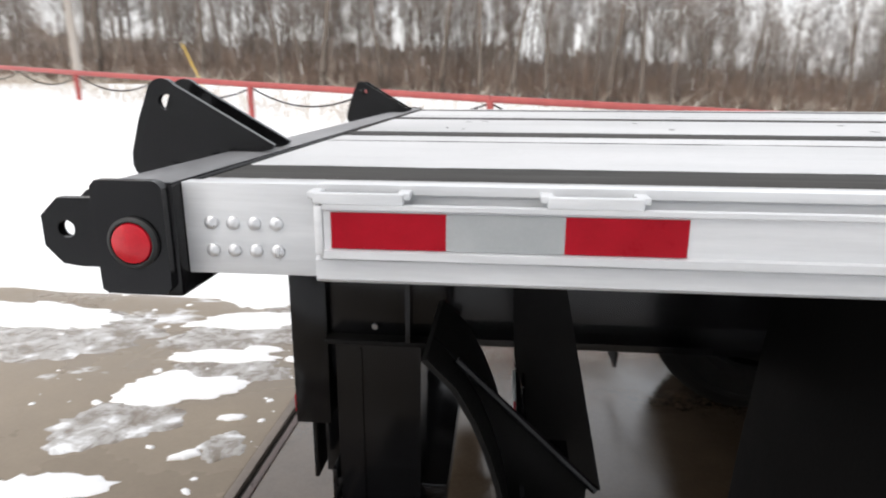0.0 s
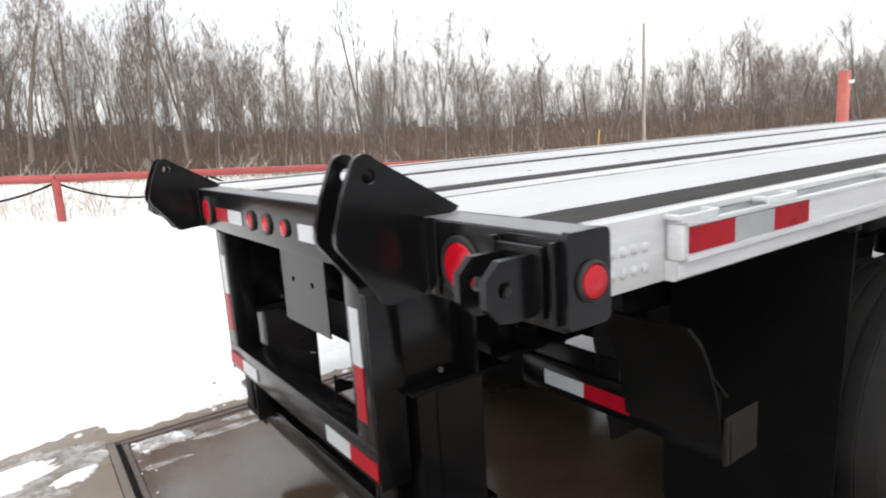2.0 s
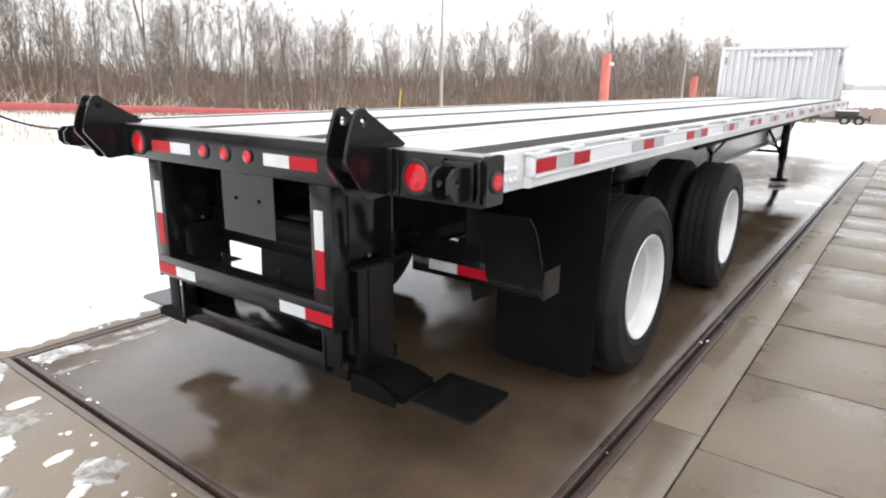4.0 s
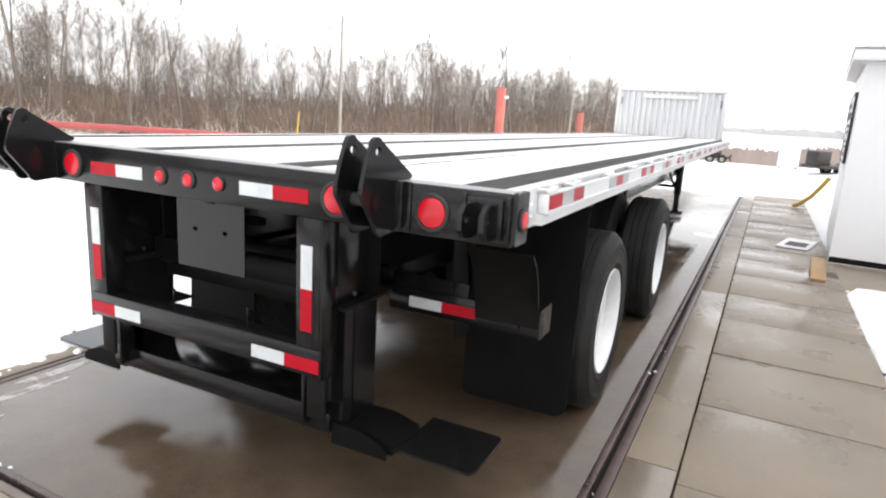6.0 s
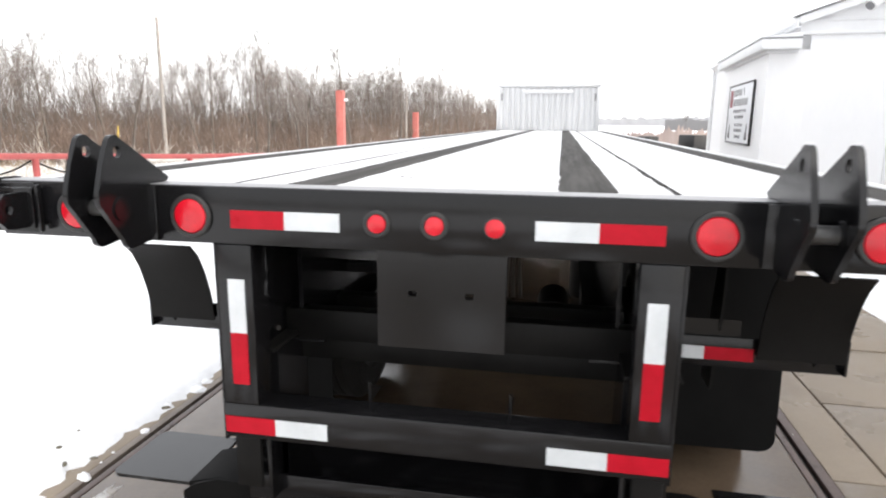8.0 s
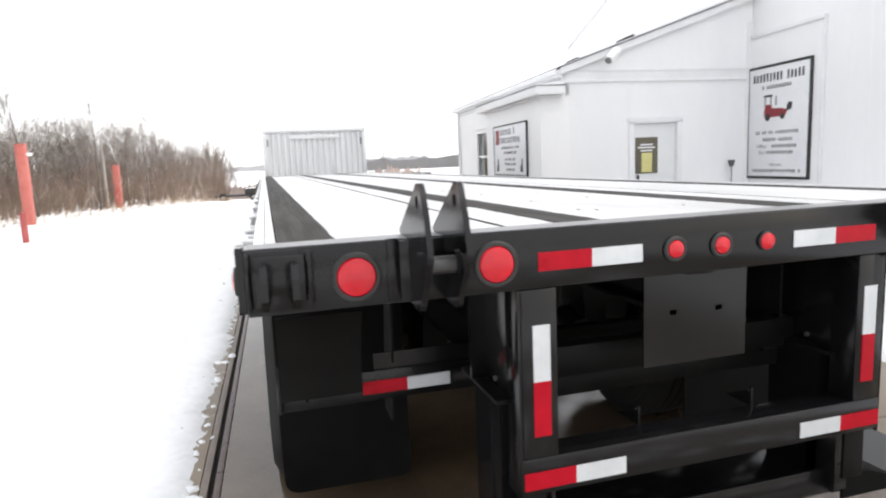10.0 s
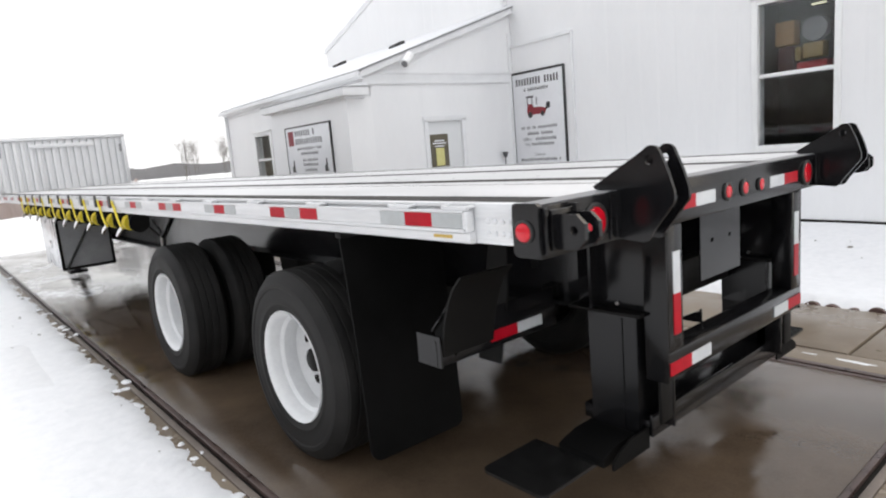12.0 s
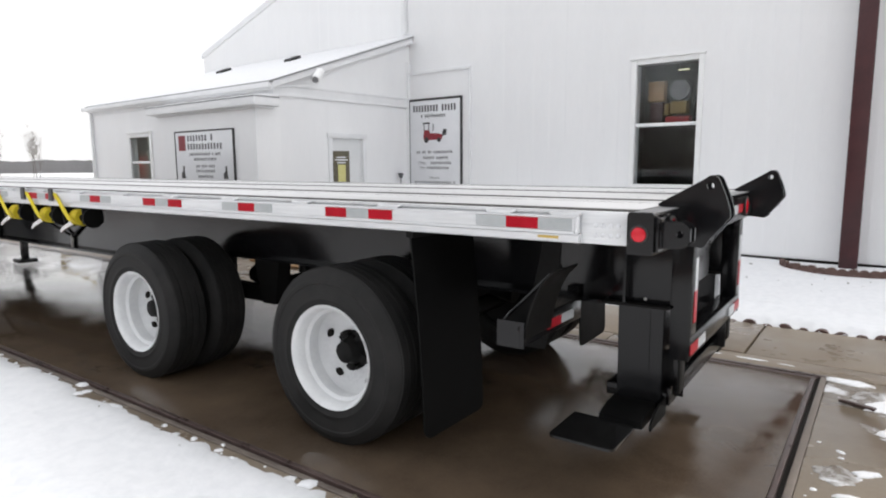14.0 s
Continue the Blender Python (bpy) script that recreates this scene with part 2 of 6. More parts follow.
def deck_material():
    m, n, l, p = shader("frosted_aluminium_plank")
    big, small, run = noise_of(n, l, 1.6, 7, 0.66, (0.30, 1, 1)), noise_of(n, l, 70, 5, 0.65), noise_of(n, l, 30, 4, 0.6, (0.05, 1, 1))
    cover = span(n, l, calc(n, l, "ADD", calc(n, l, "MULTIPLY", big, 0.8), calc(n, l, "MULTIPLY", small, 0.2)), 0.38, 0.58, 0.25, 1.0)
    metal = ramp(n, l, run, 0.35, 0.65, (0.40, 0.40, 0.40), (0.56, 0.56, 0.56))
    l.new(blend(n, l, cover, metal, (0.66, 0.66, 0.665)), p.inputs["Base Color"])
    l.new(span(n, l, cover, 0, 1, 0.28, 0.5), p.inputs["Roughness"])
    l.new(span(n, l, cover, 0, 1, 0.5, 0.1), p.inputs["Metallic"])
    relief(n, l, p, calc(n, l, "ADD", small, cover), 0.25, 0.004)
    return m


def nailer_material():
    m, n, l, p = shader("wet_dark_timber")
    grain, big = noise_of(n, l, 40, 6, 0.6, (0.04, 1, 1), 0.3), noise_of(n, l, 3, 6, 0.65, (0.4, 1, 1))
    both = calc(n, l, "ADD", calc(n, l, "MULTIPLY", grain, 0.5), calc(n, l, "MULTIPLY", big, 0.5))
    l.new(ramp(n, l, both, 0.36, 0.66, (0.030, 0.029, 0.028), (0.105, 0.102, 0.098)), p.inputs["Base Color"])
    l.new(span(n, l, big, 0.3, 0.7, 0.55, 0.8), p.inputs["Roughness"])
    p.inputs["Specular IOR Level"].default_value = 0.06
    relief(n, l, p, both, 0.5, 0.006)
    return m


def glass_material():
    m, n, l, p = shader("window_glass")
    p.inputs["Base Color"].default_value = (0.9, 0.93, 0.93, 1)
    p.inputs["Transmission Weight"].default_value = 1.0
    p.inputs["Roughness"].default_value = 0.02
    p.inputs["IOR"].default_value = 1.45
    return m


SNOW = snow_material()
# white at the far end: part slush, part sky reflection painted in
PLATFORM = wet_concrete("wet_brown_concrete", (0.118, 0.084, 0.056), (0.043, 0.030, 0.020), 0.57, 0.69, (4.5, 8.5), 1.0, (0.04, 0.15), 0.74, 1.0)
WALKWAY = wet_concrete("damp_tan_concrete", (0.33, 0.275, 0.212), (0.150, 0.117, 0.085), 0.80, 0.86, None, 0.9, (0.14, 0.5))
APRON = wet_concrete("concrete_with_melting_snow", (0.33, 0.275, 0.21), (0.17, 0.137, 0.10), 0.585, 0.625, None, 0.8, (0.12, 0.45))
PLANK = deck_material()
ROOMLAMP = shader("lit_lamp")[0]
glow = ROOMLAMP.node_tree.nodes["Principled BSDF"].inputs
glow["Emission Color"].default_value = (1.0, 0.95, 0.6, 1)
glow["Emission Strength"].default_value = 0.9
RIME = surface("thin_rime", (0.04, 0.04, 0.042), (0.30, 0.30, 0.31), (0.25, 0.5), scale=4, fine=70, bump=0.15, stretch=(1, 0.35, 1), lo=0.30, hi=0.62)
NAILER = nailer_material()
GLASS = glass_material()


# ---- mesh helpers ----
def box(bm, x0, x1, y0, y1, z0, z1, bevel=0.0, m=None):
    g = bmesh.ops.create_cube(bm, size=1)["verts"]
    for v in g:
        v.co = Vector(((x0 + x1) / 2 + v.co.x * (x1 - x0), (y0 + y1) / 2 + v.co.y * (y1 - y0), (z0 + z1) / 2 + v.co.z * (z1 - z0)))
    if bevel:
        edges = list({e for v in g for e in v.link_edges})
        g = bmesh.ops.bevel(bm, geom=edges, offset=bevel, segments=2, affect="EDGES", profile=0.5)["verts"]
    if m is not None:
        bmesh.ops.transform(bm, matrix=m, verts=g)
    return bm


def prism(bm, outline, axis, a, b):
    """Extrudes a 2D outline along an axis from a to b; the outline's numbers are the two other axes, in order."""
    def at(p, h):
        v = list(p)
        v.insert("xyz".index(axis), h)
        return v
    low, high = [bm.verts.new(at(p, a)) for p in outline], [bm.verts.new(at(p, b)) for p in outline]
    bm.faces.new(low)
    bm.faces.new(high[::-1])
    k = len(outline)
    for i in range(k):
        bm.faces.new((low[i], high[i], high[(i + 1) % k], low[(i + 1) % k]))
    bmesh.ops.recalc_face_normals(bm, faces=bm.faces)
    return bm


def tube(bm, a, b, r, seg=12, r2=None):
    a, b = Vector(a), Vector(b)
    turn = (b - a).to_track_quat("Z", "Y").to_matrix().to_4x4()
    bmesh.ops.create_cone(bm, cap_ends=True, segments=seg, radius1=r, radius2=r if r2 is None else r2, depth=(b - a).length,
                          matrix=Matrix.Translation((a + b) / 2) @ turn)
    return bm


def lathe(bm, profile, seg=48, m=None):
    """Turns (radius, height) pairs round the y axis."""
    rings = []
    for r, h in profile:
        rings.append([bm.verts.new((r * math.cos(2 * math.pi * k / seg), h, r * math.sin(2 * math.pi * k / seg))) for k in range(seg)])
    for p, q in zip(rings, rings[1:]):
        for k in range(seg):
            bm.faces.new((p[k], p[(k + 1) % seg], q[(k + 1) % seg], q[k]))
    bmesh.ops.remove_doubles(bm, verts=bm.verts, dist=1e-5)
    bmesh.ops.recalc_face_normals(bm, faces=bm.faces)
    if m is not None:
        bmesh.ops.transform(bm, matrix=m, verts=bm.verts)
    return bm


def sweep(bm, points, r, seg=8):
    """One round tube along a line of points."""
    pts = [Vector(p) for p in points]
    ref, rings = None, []
    for i, p in enumerate(pts):
        w = (pts[min(i + 1, len(pts) - 1)] - pts[max(i - 1, 0)]).normalized()
        u = w.orthogonal().normalized() if ref is None else (ref - w * ref.dot(w)).normalized()
        ref, v = u, w.cross(u)
        rings.append([bm.verts.new(p + r * (u * math.cos(2 * math.pi * k / seg) + v * math.sin(2 * math.pi * k / seg))) for k in range(seg)])
    for a, b in zip(rings, rings[1:]):
        for k in range(seg):
            bm.faces.new((a[k], a[(k + 1) % seg], b[(k + 1) % seg], b[k]))
    bm.faces.new(rings[0][::-1])
    bm.faces.new(rings[-1])
    return bm


def arc(cx, cy, r, a0, a1, k):
    return [(cx + r * math.cos(radians(a0 + (a1 - a0) * i / k)), cy + r * math.sin(radians(a0 + (a1 - a0) * i / k))) for i in range(k + 1)]


def mesh_of(name, bm, material, smooth=True):
    data = bpy.data.meshes.new(name)
    bm.to_mesh(data)
    bm.free()
    data.materials.append(material)
    if smooth:
        for p in data.polygons:
            p.use_smooth = True
        data.set_sharp_from_angle(angle=radians(35))
    return data


def part(name, bm, material, parent, label=""):
    ob = new(name, bm if isinstance(bm, bpy.types.Mesh) else mesh_of(name, bm, material))
    ob.parent = parent
    if parent is not None and parent.name == "flatbed_trailer" and not name.startswith(RUNNING):
        ob.location.z = LIFT
    return tagged(ob, label)


def thing(name, label, category, m=None, group="", kind=""):
    ob = new(name)
    ob.empty_display_size = 0.1
    ob.matrix_basis = m or Matrix()
    return tagged(ob, label, category, group, kind)


def solid(name, bm, material, label, category, m=None, group="", kind=""):
    ob = new(name, mesh_of(name, bm, material))
    ob.matrix_basis = m or Matrix()
    return tagged(ob, label, category, group, kind)


def simple(x0, x1, y0, y1, z0, z1, bevel=0.0):
    return box(bmesh.new(), x0, x1, y0, y1, z0, z1, bevel)


# ---- ground ----
def drop(x, y):
    """Height of the yard: level round the platform, falling to the fence, the ditch and the far field, rising a little to the barn."""
    z = 0.0
    ease = 0.0
    if y > 4:
        j = min(1.0, (y - 4) / 7)
        ease = j * j * (3 - 2 * j)
        z += max(-1.05, min(1.3, 0.31 - 0.047 * x)) * ease
    if x > 30.5:
        z -= min(1.9, 0.0475 * (x - 30.5)) * (1 - ease)
    if y < -3.2:
        k = min(1.0, (-3.2 - y) / 2.6)
        z += 0.17 * k * k * (3 - 2 * k)
    return z


def snow_sheet():
    """The whole yard in one sheet with a hole's worth of low ground under the platform and walkways."""
    xs = [-900, -400, -200, -120, -80, -60] + [-45 + 1.5 * i for i in range(24)] + [-9 + 0.5 * i for i in range(70)] + [26 + 2 * i for i in range(25)] + [80, 100, 130, 170, 230, 320, 450, 650, 900, 1400]
    ys = [-900, -400, -200, -120, -80, -60, -45, -35, -28, -22, -17, -13, -10] + [-8 + 0.4 * i for i in range(40)] + [8 + 1.0 * i for i in range(30)] + [40, 46, 54, 64, 80, 110, 160, 240, 400, 900]
    verts, faces = [], []
    for y in ys:
        for x in xs:
            z = drop(x, y)
            bump = 0.035 * noise.noise((x * 0.5, y * 0.5, 0)) + 0.02 * noise.noise((x * 1.7, y * 1.7, 3))
            near = -0.42 - 4.5 < x < 15.6 and (-3.0 if x < 5.7 else -3.7) < y < 1.75
            verts.append((x, y, z + (bump + 0.03 if not near else -0.12)))
    w = len(xs)
    for j in range(len(ys) - 1):
        for i in range(w - 1):
            faces.append((j * w + i, j * w + i + 1, j * w + i + 1 + w, j * w + i + w))
    data = bpy.data.meshes.new("ground")
    data.from_pydata(verts, [], faces)
    data.materials.append(SNOW)
    for p in data.polygons:
        p.use_smooth = True
    return tagged(new("ground", data), "white snow lying over the level yard and falling field", "ground", kind="structure")


snow_sheet()


def snow_bank(name, line, width, height, seed, side):
    """A ragged strip of snow along a polyline of (x, y); side: the way, in y, in which it spreads."""
    rng = random.Random(seed)
    verts, faces = [], []
    across = 9
    for x, y in line:
        edge = y + side * (0.06 * noise.noise((x * 1.3, seed, 0)) + 0.04 * noise.noise((x * 4, seed, 1)) + 0.05 * noise.noise((x * 13, seed, 2)) + rng.uniform(-0.025, 0.025))
        for k in range(across):
            f = k / (across - 1)
            yy = edge + side * width * f
            ends = min(1.0, (x - line[0][0]) / 0.15, (line[-1][0] - x) / 0.15)
            h = height * min(1.0, f * 6) ** 0.5 * ends - 0.06 * (1 - ends) + 0.015 * noise.noise((x * 2.2, yy * 2.2, seed)) * min(1, f * 4)
            verts.append((x + (0.03 * noise.noise((x * 9, yy * 9, seed)) if k < 3 else 0), yy, max(drop(x, yy), -2) + h - (0.05 if k == 0 else 0) - (0.09 if k == across - 1 else 0)))
    for j in range(len(line) - 1):
        for k in range(across - 1):
            f = (j * across + k, j * across + k + 1, (j + 1) * across + k + 1, (j + 1) * across + k)
            faces.append(f if side < 0 else f[::-1])
    data = bpy.data.meshes.new(name)
    data.from_pydata(verts, [], faces)
    data.materials.append(SNOW)
    for p in data.polygons:
        p.use_smooth = True
    return data


tagged(new("snow_edge", snow_bank("snow_edge", [(-0.5 + 0.05 * i, 1.640 - 0.0122 * (0.05 * i - 0.5)) for i in range(330)], 0.9, 0.035, 3, 1)),
       "ragged melting snow edge beside the concrete platform", "snow", kind="structure")
tagged(new("snow_edge", snow_bank("snow_edge", [(-6 + 0.05 * i, -2.83 - 0.25 * max(0.0, (i * 0.05 - 11.6) / 0.3) ** 2) for i in range(239)], 0.9, 0.06, 7, -1)),
       "ragged snow edge beside the walkway slabs", "snow", kind="structure")
tagged(new("snow_edge", snow_bank("snow_edge", [(-6.6 + 0.04 * i, 1.98 - 0.30 * max(0.0, (i - 118) / 36) + 0.14 * math.sin(i * 0.083) + 0.08 * math.sin(i * 0.31)) for i in range(154)], 1.4, 0.03, 11, 1)),
       "thin snow edge over the rear concrete", "snow", kind="structure")

# platform, edges, walkway
PX0, PX1, PY0, PY1 = -0.388, 15.2, -1.398, 1.556
YARD = Matrix.Rotation(radians(-0.7), 4, "Z")  # the platform lies a little askew under the trailer
platform = thing("platform", "wet brown concrete weighing platform, far end whitened with slush and painted sky reflection", "platform", YARD, kind="structure")
part("slab", simple(PX0 + 0.032, PX1, PY0, PY1, -0.2, 0.0, 0.004), PLATFORM, platform)
pit = thing("platform_edge", "rusty steel angle edging round the platform", "edging", YARD, kind="structure")
for side, y in ((-1, PY0), (1, PY1)):
    for k, (name, a, b, top, material) in enumerate((("edge_bar", 0.002, 0.036, 0.003, RUST), ("joint", 0.038, 0.060, -0.016, GAP), ("edge_bar", 0.062, 0.100 if side > 0 else 0.110, 0.004, FRAME if side > 0 else RUST))):
        part(name, simple(PX0 - (0.002, 0.038, 0.062)[k], PX1, *sorted((y + side * a, y + side * b)), -0.2, top, 0.003 if k != 1 else 0), material, pit)
for k, (name, a, b, top, material) in enumerate((("edge_bar", -0.030, -0.002, 0.003, RUST), ("joint", 0.000, 0.024, -0.016, GAP), ("edge_bar", 0.026, 0.064, 0.003, FRAME))):
    w = (-0.002, 0.036, 0.060)[k]
    part(name, simple(PX0 - b, PX0 - a, PY0 - w, PY1 + w, -0.2, top, 0.003 if k != 1 else 0), material, pit)
kerb = thing("kerb_strip", "long damp concrete strip beside the platform", "pavement", YARD, kind="structure")
for k in range(6):
    part("slab", simple(-6 + 3.6 * k + 0.004, -6 + 3.6 * (k + 1) - 0.004, -1.745, PY0 - 0.112, -0.2, 0.004, 0.006), WALKWAY, kerb)
apron = thing("apron", "tan concrete apron with patches of melting snow", "pavement", YARD, kind="structure")
part("slab", simple(-7.0, PX0 - 0.066, PY0 - 0.112, 2.1, -0.22, 0.0, 0.006), APRON, apron)
margin = thing("margin", "narrow wet concrete margin beside the platform", "pavement", YARD, kind="structure")
part("slab", simple(PX0 - 0.1, PX1, PY1 + 0.104, PY1 + 0.32, -0.2, 0.002, 0.006), WALKWAY, margin)
door_pad = thing("door_pad", "damp tan concrete pad before the office door", "pavement", kind="structure")
part("slab", simple(5.6, 7.6, -6.2, -2.826, -0.12, 0.004, 0.006), WALKWAY, door_pad)
walk_slabs = thing("walkway", "row of damp tan concrete walkway slabs", "pavement", YARD, kind="structure")
slab = mesh_of("slab", simple(0.006, 0.939, -2.80, -1.753, -0.12, 0.008, 0.01), WALKWAY)
for k in range(23):
    ob = part("slab", slab, None, walk_slabs)
    ob.location = (-5.535 + 0.945 * k, 0, 0.003 * math.sin(k * 2.3))
    ob.rotation_euler = (0.0, 0.0015 * math.sin(k * 1.7), 0)


def clumps(count, seed, x0, x1, y0, y1, r0, r1, z=0.0, bias=1.0):
    """Many small flattened lumps of old snow."""
    rng = random.Random(seed)
    verts, faces = [], []
    for _ in range(count):
        x, y = rng.uniform(x0, x1), y0 + (y1 - y0) * rng.random() ** bias
        r = r0 + (r1 - r0) * rng.random() ** 2.5
        b = len(verts)
        k = 7
        turn, stretch = rng.uniform(0, 6.3), rng.uniform(0.5, 1.0)
        for ring, (f, h) in enumerate(((1.0, -0.01), (0.72, 0.35), (0.3, 0.55))):
            for i in range(k):
                a = 2 * math.pi * i / k
                q = r * f * rng.uniform(0.75, 1.2)
                u, v = q * math.cos(a), q * stretch * math.sin(a)
                verts.append((x + u * math.cos(turn) - v * math.sin(turn), y + u * math.sin(turn) + v * math.cos(turn), z + (r * 0.45 * h if h > 0 else -0.004)))
        for ring in range(2):
            for i in range(k):
                j = (i + 1) % k
                faces.append((b + ring * k + i, b + ring * k + j, b + ring * k + k + j, b + ring * k + k + i))
        faces.append(tuple(b + 2 * k + i for i in range(k)))
    data = bpy.data.meshes.new("snow_clumps")
    data.from_pydata(verts, [], faces)
    data.materials.append(SNOW)
    for p in data.polygons:
        p.use_smooth = True
    return data


for label, args in (("small lumps of old snow beside the platform edge", (520, 41, -0.4, 12.0, PY1 + 0.06, PY1 + 0.34, 0.008, 0.06, 0.006, 0.6)),
                    ("scattered crumbs of snow on the rear concrete", (130, 42, -3.2, -0.5, -1.4, 1.9, 0.005, 0.034)),
                    ("slushy bits of snow on the platform's rear corner", (16, 46, -0.39, -0.28, 0.6, 1.55, 0.005, 0.022, 0.0, 0.6)),
                    ("snow crumbs along the platform groove", (24, 43, 0.4, 11.0, PY0 - 0.13, PY0 - 0.02, 0.004, 0.022, 0.003)),
                    ("loose lumps of snow by the walkway edge", (150, 44, -3.0, 5.8, -2.95, -2.76, 0.006, 0.035, 0.008, 0.7))):
    ob = new("snow_clumps", clumps(*args))
    ob.matrix_basis = YARD
    tagged(ob, label, "snow", kind="stuff")


def snow_patch(bm_data, cx, cy, lx, ly, turn, seed, thick):
    """Adds one ragged sheet of melting snow that thins to nothing at its rim."""
    verts, faces = bm_data
    k, base = 56, len(verts)
    c, s = math.cos(radians(turn)), math.sin(radians(turn))
    for f, h in ((1.0, -0.004), (0.96, 0.35), (0.80, 0.8), (0.45, 1.0), (0.15, 1.0)):
        for i in range(k):
            a = 2 * math.pi * i / k
            u, v = math.cos(a), math.sin(a)
            rag = 1 + 0.30 * noise.noise((u * 1.2, v * 1.2, seed)) + 0.22 * noise.noise((u * 3.5, v * 3.5, seed + 5)) + 0.16 * noise.noise((u * 9, v * 9, seed + 9))
            p, q = lx * u * f * rag, ly * v * f * rag
            verts.append((cx + p * c - q * s, cy + p * s + q * c, h if h < 0 else thick * h * (0.9 + 0.5 * noise.noise((p * 6, q * 6, seed)))))
    for r in range(4):
        for i in range(k):
            j = (i + 1) % k
            faces.append((base + r * k + i, base + r * k + j, base + (r + 1) * k + j, base + (r + 1) * k + i))
    faces.append(tuple(base + 4 * k + i for i in range(k)))


def slush_material():
    """Half-melted snow: white crumbs, grey water-soaked snow and bare wet concrete in small patches."""
    m, n, l, p = shader("grey_slush")
    big, small = noise_of(n, l, 7, 8, 0.7, None, 0.6), noise_of(n, l, 60, 4, 0.6)
    soaked = blend(n, l, span(n, l, big, 0.40, 0.56, 0.0, 1.0), (0.17, 0.138, 0.105), (0.42, 0.41, 0.40))
    l.new(blend(n, l, span(n, l, big, 0.56, 0.63, 0.0, 1.0), soaked, (0.80, 0.81, 0.825)), p.inputs["Base Color"])
    l.new(span(n, l, big, 0.4, 0.65, 0.12, 0.55), p.inputs["Roughness"])
    relief(n, l, p, calc(n, l, "ADD", big, calc(n, l, "MULTIPLY", small, 0.2)), 0.5, 0.02)
    return m


SLUSH = slush_material()
for name, label, material, thick, spots in (
        ("snow_patch", "ragged white sheet of melting snow on the rear concrete", SNOW, 0.014,
         ((-1.05, 1.52, 0.42, 0.16, 12), (-0.98, 0.98, 0.32, 0.085, 4), (-1.06, 0.60, 0.32, 0.17, 10), (-1.22, -0.24, 0.30, 0.13, 15), (-0.80, 1.10, 0.11, 0.04, 2), (-0.56, 0.985, 0.075, 0.035, 0), (-0.60, 1.36, 0.10, 0.06, 20),
          (-2.35, 1.45, 0.55, 0.22, -10), (-0.82, -1.02, 0.16, 0.10, 60), (-0.60, -1.42, 0.15, 0.06, -6), (-0.72, 0.06, 0.07, 0.03, 30), (-0.66, 0.36, 0.06, 0.025, 10), (-0.92, -0.62, 0.20, 0.08, 35), (-1.9, -0.75, 0.5, 0.16, 8), (-2.6, 0.3, 0.5, 0.2, -15), (-3.3, -0.5, 0.5, 0.25, 20))),
        ("slush_patch", "grey half-melted slush on the rear concrete", SLUSH, 0.006,
         ((-0.98, 1.26, 0.44, 0.22, 6), (-0.90, 0.80, 0.34, 0.17, 6), (-1.16, 0.26, 0.30, 0.20, 20), (-0.72, 1.62, 0.30, 0.20, 0), (-1.35, -0.40, 0.40, 0.20, 10), (-0.84, -1.10, 0.24, 0.22, 40), (-2.2, 1.2, 0.7, 0.35, 0), (-0.60, 0.14, 0.10, 0.10, 20))),
        ("slush_patch", "thin slush on the platform's rear corner", SLUSH, 0.003,
         ((-0.16, 1.45, 0.17, 0.085, -6), (0.12, 1.36, 0.20, 0.035, -4), (-0.22, 1.20, 0.12, 0.030, 0), (0.34, 1.47, 0.22, 0.040, 0))),
        ("snow_patch", "thin line of snow along the walkway joint", SNOW, 0.008,
         ((0.06, -1.63, 0.13, 0.022, -4), (-0.20, -1.61, 0.06, 0.012, -2), (0.30, -1.64, 0.05, 0.010, 3)))):
    for n, spot in enumerate(spots):
        verts, faces = [], []
        snow_patch((verts, faces), *spot, n * 3.7 + thick * 100, thick)
        data = bpy.data.meshes.new(name)
        data.from_pydata(verts, [], faces)
        data.materials.append(material)
        for p in data.polygons:
            p.use_smooth = True
        tagged(new(name, data), label, "snow", kind="stuff")

# dark wet clods in the snow by the platform
clod = clumps(28, 45, -0.2, 9.0, PY1 + 0.10, PY1 + 0.55, 0.006, 0.028, 0.038, 1.6)
clod.materials[0] = OLIVE
tagged(new("dirt_clods", clod), "dark wet clods lying on the snow edge", "dirt", kind="stuff")
specks = clumps(60, 47, -2.0, 6.5, -5.8, -3.4, 0.006, 0.03, 0.20)
specks.materials[0] = OLIVE
tagged(new("dirt_clods", specks), "dead leaves and specks on the snow before the barn", "dirt", kind="stuff")


# ---- the trailer ----
trailer = thing("flatbed_trailer", "long black flatbed semi-trailer with aluminium deck, parked on wet concrete", "trailer")
SIDES = (-1, 1)
LIFT = 0.018  # ride height of the body above the running gear
RUNNING = ("axle", "wheel", "landing_leg", "cross_brace", "trailing_arm", "brake_chamber", "tool_box")


def ys(side, a, b):
    """A pair of y values on a side, low first."""
    return tuple(sorted((side * a, side * b)))


